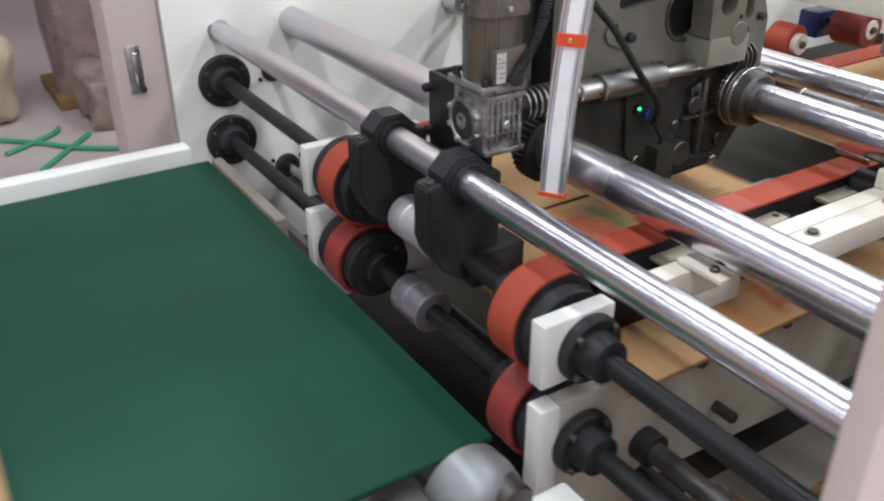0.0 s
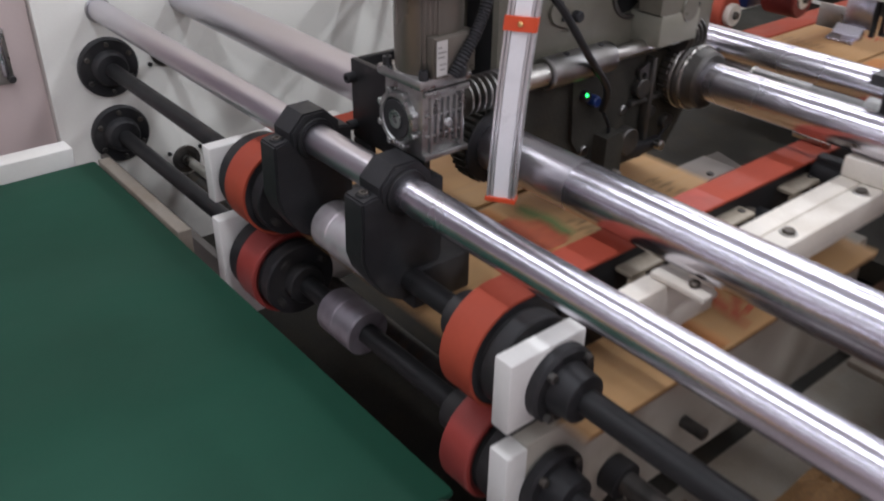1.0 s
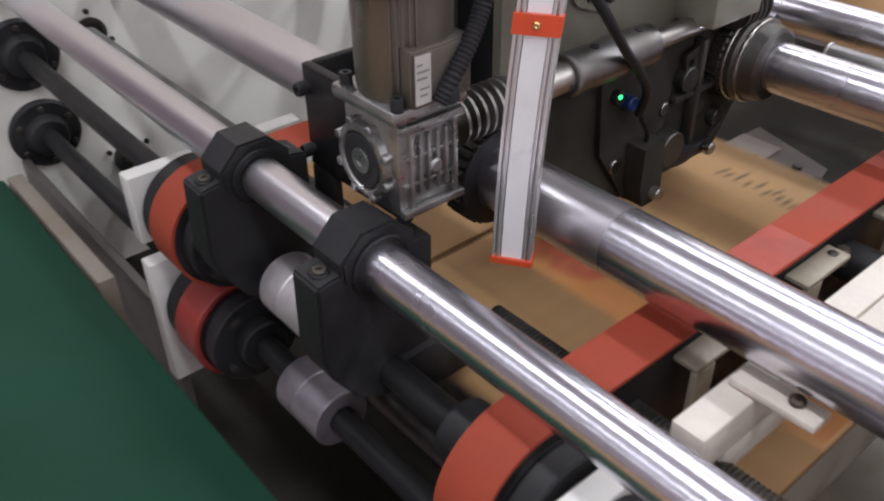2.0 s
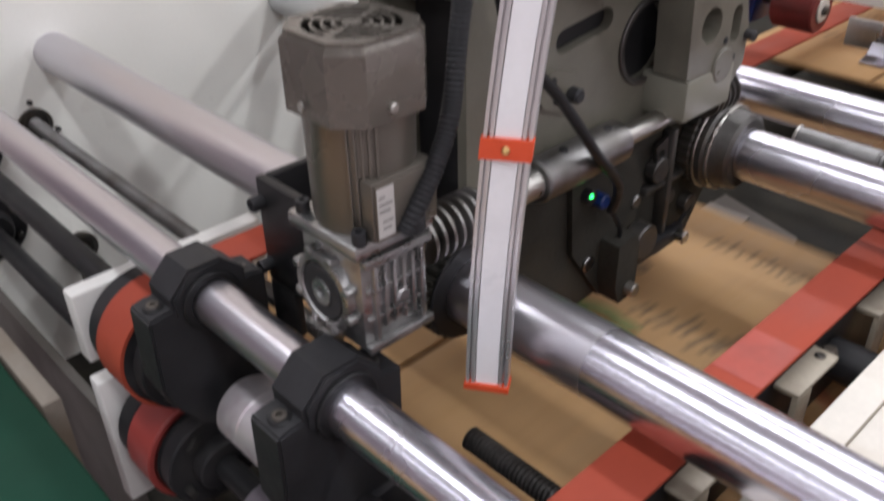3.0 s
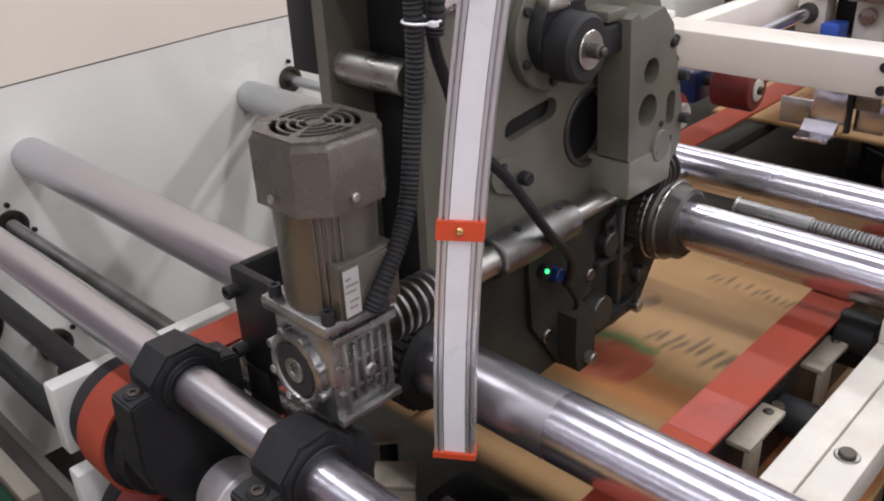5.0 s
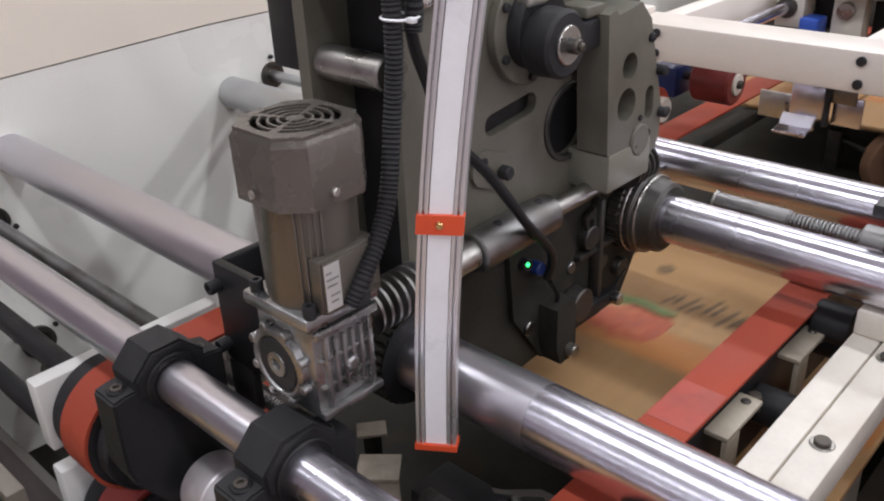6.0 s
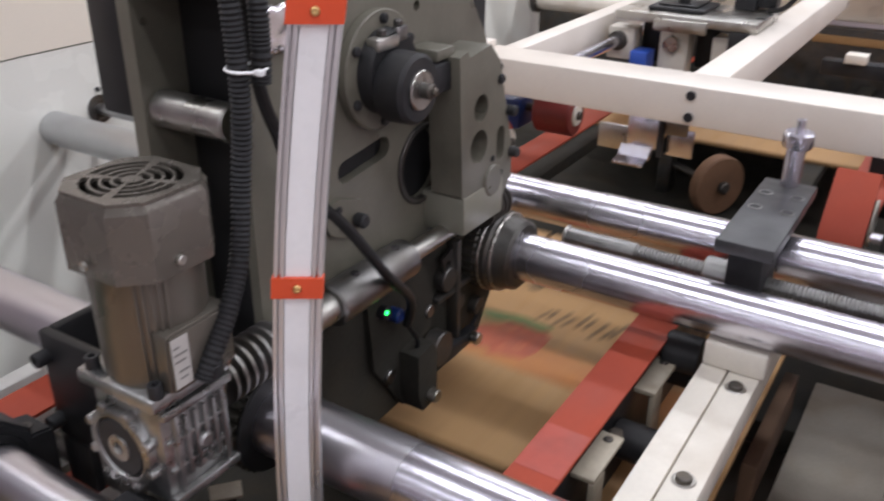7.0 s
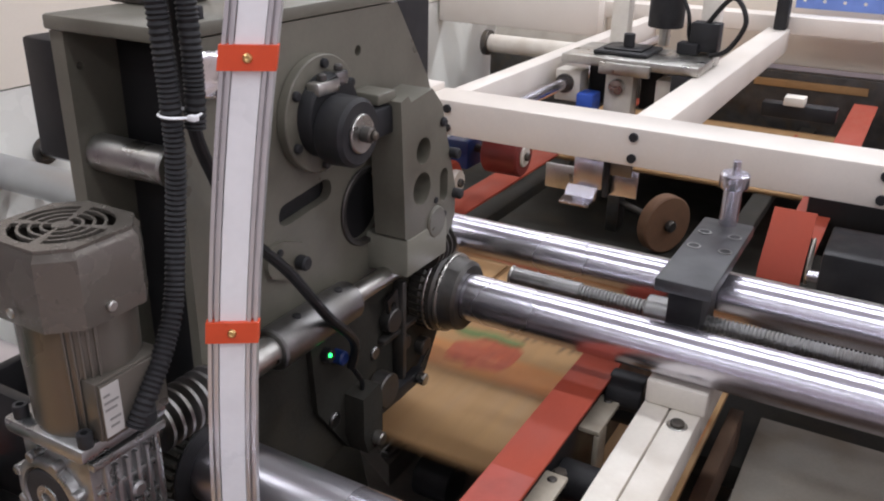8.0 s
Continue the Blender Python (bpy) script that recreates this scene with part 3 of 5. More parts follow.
# ---------------------------------------------------------------- gear motor
def octagon(cx, cy, half, cut):
    return [(cx - half + cut, cy - half), (cx + half - cut, cy - half), (cx + half, cy - half + cut), (cx + half, cy + half - cut), (cx + half - cut, cy + half), (cx - half + cut, cy + half), (cx - half, cy + half - cut), (cx - half, cy - half + cut)]


def motor():
    cx, cy = -.996, .722
    g = thing("gear_motor", (cx, cy, 1.01), "grey-brown lacquered gear motor on a cast aluminium worm gearbox", "gear motor")
    b = part("motor_body", lathe("z", (cx, cy, 0), [(1.120, 0), (1.120, .0415), (1.128, .043), (1.232, .0445), (1.232, 0)], 44), BARREL, g)
    for side in (-37, 143):
        for k in (-2, -1, 0, 1, 2):
            o = radians(side + k * 7)
            bm = box(-.0030, .0024, -.0012, .0012, 1.130, 1.226, .0006)
            bmesh.ops.transform(bm, matrix=Matrix.Translation((cx + .0440 * math.cos(o), cy + .0440 * math.sin(o), 0)) @ Matrix.Rotation(o, 4, "Z"), verts=bm.verts)
            part("cooling_rib", bm, BARREL, b)
    # fan cap: eight-sided, with ring-shaped vents
    half, cut = .0490, .0205
    bm = bmesh.new()
    lo = [bm.verts.new((p, q, 1.218)) for p, q in octagon(cx, cy, half - .0015, cut)]
    m1 = [bm.verts.new((p, q, 1.272)) for p, q in octagon(cx, cy, half - .0015, cut)]
    m2 = [bm.verts.new((p, q, 1.277)) for p, q in octagon(cx, cy, half - .005, cut - .002)]
    for p, q in ((lo, m1), (m1, m2)):
        for k in range(8):
            bm.faces.new((p[k], p[(k + 1) % 8], q[(k + 1) % 8], q[k]))
    bm.faces.new(lo[::-1])
    sharp = [e for e in bm.edges if len(e.link_faces) == 2 and e.calc_face_angle(0) > .5]
    bmesh.ops.bevel(bm, geom=sharp, offset=.0022, segments=3, profile=.5, affect="EDGES")
    cap = part("fan_cap", bm, MOTOR, g, "eight-sided fan cap with ring vents")
    holes = []
    for r, n in ((.0345, 4), (.0265, 4), (.0185, 4), (.0105, 4)):
        for k in range(n):
            a0, a1 = 2 * math.pi * (k + .07) / n + .4, 2 * math.pi * (k + .93) / n + .4
            hw = .0029
            holes.append([(cx + (r + hw) * math.cos(a0 + (a1 - a0) * j / 8), cy + (r + hw) * math.sin(a0 + (a1 - a0) * j / 8)) for j in range(9)] +
                         [(cx + (r - hw) * math.cos(a1 - (a1 - a0) * j / 8), cy + (r - hw) * math.sin(a1 - (a1 - a0) * j / 8)) for j in range(9)])
    part("vent_grille", prism(octagon(cx, cy, half - .005, cut - .002), holes, 1.2772, 1.2800, "z"), MOTOR, cap)
    part("fan_void", rod("z", (cx, cy, 0), 1.252, 1.260, .041, 32, .0005), BLACK_PAINT, cap)
    for dx, dy, ax in ((-.001, -half + .002, "y"), (half - .002, -.006, "x")):
        s = -1 if ax == "y" else 1
        base = (cy - half) if ax == "y" else (cx + half)
        part("screw", rod(ax, (cx + dx if ax == "y" else 0, cy + dy if ax == "x" else 0, 1.229), min(base - .002, base + s * .003), max(base - .002, base + s * .003), .0040, 12, .001), STEEL, cap)
    # gearbox
    x0, x1, y0, y1 = cx - .050, cx + .042, cy - .046, cy + .038
    part("motor_flange", box(x0, x1, y0, y1, 1.108, 1.122, .004), CAST, g, "square cast flange")
    for dx in (-.037, .037):
        for dy in (-.037, .030):
            cap_screw("screw", "z", (cx + dx, cy + dy, 0), 1.121, .0062, .012, g)
    gb = part("gearbox", box(x0 + .006, x1 - .006, y0 + .008, y1 - .004, 1.012, 1.110, .005), CAST, g, "ribbed cast aluminium worm gearbox")
    for k in range(6):
        yy = y0 + .018 + k * .010
        part("fin", box(x1 - .007, x1 - .001, yy, yy + .004, 1.034 if k not in (0, 5) else 1.016, 1.092 if k not in (0, 5) else 1.106, .001), CAST, gb)
    for z in (1.043, 1.070):
        part("rail", box(x1 - .007, x1 - .003, y0 + .012, y1 - .008, z, z + .004, .001), CAST, gb)
    for z in (1.014, 1.098):
        part("rail", box(x1 - .007, x1 + .001, y0 + .008, y1 - .004, z, z + .008, .0015), CAST, gb)
    part("plug", rod("x", (0, cy, 1.058), x1 - .006, x1 + .002, .007, 14), CAST, gb)
    oc = (cx - .010, 0, 1.058)
    cv = part("output_cover", lathe("y", oc, [(y0 + .009, .037), (y0 + .001, .036), (y0, .0345), (y0, .029), (y0 + .004, .027), (y0 + .004, .013), (y0 - .001, .012), (y0 - .001, .006), (y0 + .004, .005), (y0 + .004, 0)], 40), CAST, gb, "round output cover")
    part("oil_seal", ring("y", oc, y0 + .0003, y0 + .0042, .0125, .0265), BLACK, cv)
    for k in range(8):
        a = 2 * math.pi * (k + .5) / 8
        part("lug", rod("y", (oc[0] + .0370 * math.cos(a), 0, oc[2] + .0370 * math.sin(a)), y0 - .001, y0 + .010, .0048, 12, .001), CAST, cv)
    # terminal box low on the body, with the rating label and cable gland
    tb = part("terminal_box", box(cx + .014, cx + .0475, cy - .030, cy + .036, 1.1222, 1.174, .0025), BARREL, g, "lacquered terminal box")
    part("box_cover", box(cx + .0475, cx + .0500, cy - .028, cy + .034, 1.1235, 1.172, .001), BARREL, tb)
    lab = part("rating_label", box(cx + .0501, cx + .0507, cy - .0275, cy - .0110, 1.127, 1.170, 0), LABEL, tb, "white rating label with small print")
    for z, x0, x1 in ((1.162, -.026, -.020), (1.156, -.026, -.013), (1.150, -.026, -.015), (1.141, -.023, -.013), (1.135, -.023, -.015)):
        part("print_line", box(cx + .0508, cx + .0511, cy + x0, cy + x1, z - .0010, z + .0010, 0), PRINT, lab)
    part("cable_gland", rod("z", (cx + .052, cy + .006, 0), 1.122, 1.136, .0100, 16), BLACK, tb)
    # mounting bracket behind the gearbox
    br = thing("motor_bracket", (-1.1, .772, .96), "black painted steel bracket plate behind the gearbox", "bracket")
    part("plate", box(-1.195, -1.02, .735, .747, .955, 1.078, .003), BLACK_PAINT, br)
    part("side_plate", box(-1.195, -1.183, .747, .83, .955, 1.078, .003), BLACK_PAINT, br)
    part("leg", box(-1.195, -1.150, .7352, .7468, .895, .9545, .003), BLACK_PAINT, br)
    for z in (1.052, .978):
        cap_screw("bolt", "y", (-1.186, 0, z), .735, .008, .014, br, BLACK, -1)


motor()


# ---------------------------------------------------------------- adjusting head: plates, worms, bearings
def head():
    h = thing("adjusting_head", (-1.1, 1.1, .83), "olive-grey cast machine head with two tall plates", "machine head")
    outline = [(.873, 1.385), (1.232, 1.385), (1.305, 1.285), (1.382, 1.115), (1.382, .95), (1.30, .845), (1.02, .835), (.95, .90), (.873, .94)]
    slot = obround(1.012, 1.187, 1.080, 1.195, .0125)
    fp = part("front_plate", prism(outline, [slot, (1.068, 1.286, .043), (1.158, 1.152, .044), (1.250, 1.105, .034), (1.15, 1.34, .006)], -1.042, -1.030, "x"), OLIVE, h, "olive-grey front plate with bearing bores")
    part("slot_rim", ring("x", (0, 1.158, 1.152), -1.036, -1.0265, .0435, .0500, 40), DARK_STEEL, fp)
    rp = part("rear_plate", prism([(.866, 1.385), (1.16, 1.385), (1.23, 1.285), (1.30, 1.115), (1.32, .90), (.90, .90), (.866, 1.05)], [(.880, 1.352, .004)], -1.173, -1.155, "x"), OLIVE, h, "olive-grey rear plate")
    part("top_plate", box(-1.176, -1.028, .862, 1.225, 1.386, 1.400, .003), OLIVE, h)
    for y in (.92, 1.16):
        cap_screw("screw", "z", (-1.044, y, 0), 1.399, .008, .012, h)
    part("spacer_bar", rod("x", (0, .888, 1.2675), -1.155, -1.058, .0185, 32), STEEL, h, "bright round spacer bar")
    part("inner_housing", box(-1.1545, -1.0425, .922, 1.33, .93, 1.384, .004), BLACK_PAINT, h, "black painted inner housing")
    part("lower_casting", prism([(.90, .95), (1.02, .842), (1.295, .852), (1.36, .95), (1.30, 1.03), (1.16, 1.052), (.90, 1.052)], [], -1.0295, -1.022, "x"), MACHINE_DARK, h, "dark oily lower casting")
    part("side_cover", box(-1.258, -1.1735, .895, 1.18, 1.245, 1.368, .004), BLACK_PAINT, h, "black side cover")
    # crumpled foil stuck on the plate
    bm = bmesh.new()
    grid = [[bm.verts.new((-1.0275 + .0035 * noise.noise((i * .6, j * .6, 2.0)) + .003, .884 + .066 * i / 9 + .003 * noise.noise((i, j, 5)), 1.332 + .042 * j / 7 + .004 * noise.noise((i * .7, j, 9)))) for j in range(8)] for i in range(10)]
    for i in range(9):
        for j in range(7):
            bm.faces.new((grid[i][j], grid[i + 1][j], grid[i + 1][j + 1], grid[i][j + 1]))
    fo = part("foil_patch", bm, FOIL, h, "crumpled silver foil patch")
    fo.modifiers.new("thick", "SOLIDIFY").thickness = .0006
    # upper bearing: flange, black drum, washer and bolt
    y, z = 1.068, 1.286
    fl = part("bearing_flange", ring("x", (0, y, z), -1.030, -1.018, .045, .0635, 48), OLIVE, h, "round bolted bearing flange")
    for k in range(6):
        a = math.pi * (k / 3 + .16)
        part("bolt", rod("x", (0, y + .0545 * math.cos(a), z + .0545 * math.sin(a)), -1.019, -1.013, .0052, 12, .001), BLACK, fl)
    dr = part("drum", lathe("x", (0, y, z), [(-1.035, 0), (-1.035, .046), (-1.006, .045), (-1.002, .042), (-1.002, 0)], 40), BLACK_PAINT, h, "black bearing drum")
    yn, zn = 1.064, 1.2735
    no = part("nose", lathe("x", (0, yn, zn), [(-1.0025, 0), (-1.0025, .036), (-.998, .038), (-.972, .037), (-.968, .033), (-.968, 0)], 40), BLACK, dr, "black offset end drum")
    part("washer", ring("x", (0, yn, zn), -.969, -.9645, .006, .021, 32), STEEL, no)
    part("end_bolt", rod("x", (0, yn, zn), -.968, -.952, .0085, 16), DARK_STEEL, no)
    part("end_bolt_tip", rod("x", (0, yn, zn), -.953, -.947, .005, 12), DARK_STEEL, no)
    ck = part("shaft_clip", box(-1.016, -.999, y - .032, y + .006, z + .026, z + .040, .003), STEEL, dr, "bright split clip")
    part("clip_block", box(-1.012, -1.001, y + .004, y + .024, z + .030, z + .046, .003), STEEL_MID, ck)
    part("clip_screw", rod("z", (-1.007, y - .016, 0), z + .039, z + .048, .005, 12), DARK_STEEL, ck)
    part("clip_screw", rod("z", (-1.007, y + .013, 0), z + .045, z + .053, .005, 12), DARK_STEEL, ck)
    # swing bracket with lightening holes and its foot
    so = [(1.152, 1.288), (1.168, 1.292), (1.174, 1.284), (1.222, 1.291), (1.246, 1.268), (1.285, 1.150), (1.285, 1.110), (1.262, 1.085), (1.162, 1.118)]
    sb = part("swing_bracket", prism(so, [(1.203, 1.219, .0165), (1.200, 1.172, .0205), obround(1.254, 1.150, 1.254, 1.174, .010)], -1.018, -.974, "x"), OLIVE, h, "olive bracket with round lightening holes")
    part("bracket_arm", box(-1.012, -.986, 1.088, 1.160, 1.250, 1.284, .004), BLACK, sb)
    part("top_stub", box(-1.030, -.988, 1.128, 1.166, 1.286, 1.299, .003), OLIVE, sb)
    part("pivot_pin", rod("x", (0, 1.234, 1.118), -.990, -.9705, .021, 30, .002), OLIVE, sb)
    part("pin_screw", rod("x", (0, 1.234, 1.147), -.976, -.972, .0042, 10, .0008), BLACK, sb)
    part("pin_screw", rod("x", (0, 1.256, 1.122), -.976, -.972, .0042, 10, .0008), BLACK, sb)
    part("bolt", rod("x", (0, 1.248, 1.245), -.985, -.969, .0062, 12), BLACK, sb)
    part("bolt", rod("x", (0, 1.272, 1.20), -.985, -.962, .007, 12), BLACK, sb)
    part("bolt", rod("x", (0, 1.282, 1.143), -.985, -.962, .007, 12), BLACK, sb)
    part("foot_block", box(-1.034, -.972, 1.164, 1.262, 1.066, 1.1155, .003), OLIVE_LIGHT, h, "olive foot block")
    part("bore_ring", ring("x", (0, 1.250, 1.105), -1.030, -1.020, .034, .046, 40), DARK_STEEL, h)
    bs = part("boss", prism(obround(.992, 1.142, 1.024, 1.130, .021), [], -1.0298, -1.024, "x"), OLIVE, h)
    part("bolt", rod("x", (0, 1.020, 1.131), -1.024, -1.010, .0085, 14), BLACK, bs)
    part("bolt", rod("x", (0, .990, 1.152), -1.024, -1.021, .0045, 12, .0008), BLACK, bs)
    part("bolt", rod("x", (0, .997, 1.130), -1.024, -1.021, .0045, 12, .0008), BLACK, bs)
    # worm shaft along the line of travel
    wx, wz = -1.005, 1.062
    w = thing("worm_shaft", (wx, 1.0, wz), "oily steel worm shaft with coarse threads", "worm shaft")
    part("spindle", rod("y", (wx, 0, wz), .765, 1.32, .012, 24), STEEL, w)
    part("sleeve", rod("y", (wx, 0, wz), .945, 1.085, .024, 36), STEEL_MID, w, "bright steel sleeve with set screws")
    part("sleeve_neck", rod("y", (wx, 0, wz), .90, .946, .017, 30), STEEL, w)
    part("set_screw", rod("z", (wx + .004, .985, 0), wz + .018, wz + .0255, .005, 10, .0008), BLACK, w)
    part("set_screw", rod("z", (wx + .004, 1.06, 0), wz + .018, wz + .0255, .005, 10, .0008), BLACK, w)
    part("worm", threaded("y", (wx, 0, wz), .785, .865, .026, .0115, .008, 26), STEEL_MID, w, "coarse steel worm")
    part("worm", threaded("y", (wx, 0, wz), 1.255, 1.302, .026, .0115, .008, 26), DARK_STEEL, w, "coarse oily worm")
    for yy, zz in ((B_Y, B_Z), (C_Y, C_Z)):
        gt = thing("worm_gear", (wx, yy, zz), "dark toothed worm wheel on a cross shaft", "gear", "worm gears")
        prof = []
        teeth = 34
        for k in range(teeth * 4):
            a = 2 * math.pi * k / (teeth * 4)
            r = (.0580, .0580, .0525, .0525)[k % 4]
            prof.append((yy + r * math.cos(a), zz + r * math.sin(a)))
        dx, face = (-.020, .0555) if yy == B_Y else (0, .049)
        part("toothed_rim", prism(prof, [(yy, zz, .036)], wx - .014 + dx, wx + .014 + dx, "x", 32), MACHINE_DARK, gt)
        part("hub", ring("x", (0, yy, zz), wx - .03 + dx, wx + (.0145 + dx if dx else .040), .0355, .048), MACHINE_DARK, gt)
        part("face_flange", ring("x", (0, yy, zz), wx + .0148 + dx, wx + .019 + dx, .0356, face, 40), BLACK_PAINT, gt, "greasy flange on the gear face")
    # lower sensor bracket
    lb = thing("sensor_bracket", (-1.0, 1.06, .85), "dark oily cast bracket below the worm shaft", "bracket")
    part("web", prism([(1.02, 1.045), (1.13, 1.045), (1.16, .98), (1.145, .86), (1.09, .845), (1.03, .93)], [], -1.0215, -1.014, "x"), MACHINE_DARK, lb)
    part("foot", prism([(1.083, .93), (1.118, .935), (1.125, .915), (1.125, .862), (1.112, .846), (1.092, .845), (1.083, .87)], [], -1.0135, -.985, "x", bevel=.003), MACHINE_DARK, lb)
    part("guide_wheel", rod("x", (0, 1.150, .905), -1.012, -.990, .024, 24), DARK_STEEL, lb)
    part("link", box(-1.0125, -.998, 1.13, 1.25, .868, .888, .003), BLACK, lb)
    part("link_bolt", rod("x", (0, 1.235, .878), -.999, -.985, .009, 14), STEEL, lb)
    part("bolt", rod("x", (0, 1.108, .862), -.986, -.972, .009, 14), STEEL, lb)
    for y, z, r in ((1.190, .985, .017), (1.225, .935, .011), (1.275, .905, .014), (1.150, .955, .009), (1.305, .960, .010), (1.060, .905, .010)):
        part("bolt", rod("x", (0, y, z), -1.0215, -1.0215 + .55 * r + .006, r, 14, .0015), DARK_STEEL if r > .010 else STEEL_MID, lb)
    part("rib", box(-1.0215, -1.004, 1.205, 1.214, .870, 1.035, .002), DARK_STEEL, lb, "oily casting rib")
    part("rib", box(-1.0215, -1.008, 1.165, 1.330, .958, .966, .002), DARK_STEEL, lb, "oily casting rib")
    part("clip_plate", prism([(1.175, 1.02), (1.20, 1.028), (1.203, .992), (1.183, .985)], [(1.189, 1.007, .006)], -1.014, -1.009, "x", 12), STEEL_MID, lb, "thin steel clip plate")
    part("wire", sweep([(-1.0, 1.085, .968), (-.998, 1.100, .940), (-1.005, 1.10, .90), (-1.012, 1.14, .875), (-1.008, 1.21, .862), (-1.01, 1.28, .90)], .0032, 8), BLACK_PAINT, lb, "thin black wire")
    sn = thing("proximity_sensor", (-1.0, 1.075, .97), "small blue proximity sensor with a lit green lamp", "sensor")
    part("body", rod("x", (0, 1.066, .993), -1.016, -.998, .009, 18), BLUE_DARK, sn)
    part("collar", rod("x", (0, 1.047, 1.004), -1.016, -1.003, .009, 18), BLACK, sn)
    part("indicator", rod("x", (0, 1.043, 1.008), -1.004, -1.001, .0026, 12, .0008), LED, sn, "lit green indicator")
    cb = part("cable", sweep([(-1.0, 1.080, .975), (-.985, 1.067, 1.02), (-.972, 1.00, 1.088), (-.985, .955, 1.155), (-1.0, .905, 1.215), (-.995, .878, 1.27), (-.98, .845, 1.325), (-.972, .83, 1.40), (-.970, .825, 1.48)], .0058, 10), BLACK_PAINT, sn)


head()


def top_drive():
    t = thing("top_cylinder", (-1.3, .98, 1.41), "dull steel cylinder lying across the top of the head", "cylinder")
    part("barrel", rod("x", (0, .985, 1.432), -1.52, -1.20, .026, 28), DULL_STEEL, t)
    part("end_cap", rod("x", (0, .985, 1.432), -1.20, -1.165, .030, 28), BLACK, t)
    part("rod", rod("x", (0, .985, 1.432), -1.165, -1.10, .012, 20), CHROME, t)
    part("saddle", box(-1.19, -1.12, .95, 1.02, 1.4005, 1.412, .003), DARK_STEEL, t)


top_drive()


def hoses():
    h = thing("ribbed_conduit", (-.95, .76, 1.12), "black ribbed plastic cable conduit held by a white tie", "conduit", "cable conduits")
    part("hose", sweep([(-.944, .718, 1.124), (-.942, .734, 1.147), (-.945, .756, 1.173), (-.951, .777, 1.205), (-.960, .796, 1.265), (-.957, .800, 1.315), (-.956, .800, 1.360), (-.959, .800, 1.42), (-.965, .800, 1.52)], .0086, 12, wave=.0013, pitch=.0042), CONDUIT, h)
    tie = part("cable_tie", ring("z", (-.955, .808, 0), 1.349, 1.3515, .0158, .0172, 24), DIFFUSER, h, "white cable tie")
    part("tie_head", box(-.941, -.933, .800, .806, 1.348, 1.3525, .001), DIFFUSER, tie)
    h2 = thing("ribbed_conduit", (-.95, .815, 1.35), "black ribbed conduit ending at a white tie", "conduit", "cable conduits")
    part("hose", sweep([(-.950, .817, 1.338), (-.948, .818, 1.365), (-.950, .820, 1.42), (-.957, .820, 1.53)], .0086, 12, wave=.0013, pitch=.0042), CONDUIT, h2)


hoses()


# ---------------------------------------------------------------- work lamp
def work_lamp():
    base, top = Vector((-.914, .783, .944)), Vector((-.872, .822, 1.50))
    lamp = thing("work_lamp", base, "unlit white strip work lamp in an aluminium channel", "strip lamp")
    wdt = Vector((.83, .55, 0)).normalized()
    d = (top - base).normalized()
    out = wdt.cross(d).normalized()
    if out.y > 0:
        out = -out

    def slab(u0, u1, s0, s1, n0, n1, bend=.012):
        bm = bmesh.new()
        rows = []
        L = (top - base).length
        for k in range(13):
            s = s0 + (s1 - s0) * k / 12
            bow = bend * 4 * (s / L) * (1 - s / L)
            o = base + d * s - wdt * bow
            rows.append([bm.verts.new(o + wdt * u + out * n) for u, n in ((u0, n0), (u1, n0), (u1, n1), (u0, n1))])
        for p, q in zip(rows, rows[1:]):
            for j in range(4):
                bm.faces.new((p[j], p[(j + 1) % 4], q[(j + 1) % 4], q[j]))
        bm.faces.new(rows[0][::-1])
        bm.faces.new(rows[-1])
        return bm

    L = (top - base).length
    ch = part("channel", slab(-.0193, .0193, .003, L, -.012, -.002), ALU, lamp, "aluminium channel")
    for u in (-.0192, -.0140, .0110, .0162):
        part("channel_lip", slab(u, u + .0030, .003, L, -.002, .004), ALU, ch)
    part("cover", slab(-.0102, .0102, .004, L, -.002, .0025), DIFFUSER, lamp, "milky plastic cover")
    for s in (.003, .2425, .4585):
        c = part("clip", slab(-.0207, .0207, s - (.003 if s < .1 else .0090), s + (.003 if s < .1 else .0090), -.003 if s > .1 else -.013, .0065), CLIP, lamp, "orange-red plastic clip")
        if s > .1:
            bow = .012 * 4 * (s / L) * (1 - s / L)
            o = base + d * s - wdt * bow + out * .0065
            bm = lathe("z", (0, 0, 0), [(0, .0038), (.0016, .0034), (.0024, .0025), (.0024, .0012), (.0010, 0)], 14)
            q = Vector((0, 0, 1)).rotation_difference(out).to_matrix().to_4x4()
            bmesh.ops.transform(bm, matrix=Matrix.Translation(o) @ q, verts=bm.verts)
            part("clip_screw", bm, BRASS, c)


work_lamp()


# ---------------------------------------------------------------- rails and lower frame
FITTINGS = ((-.992, 1.008, .660, 25),)


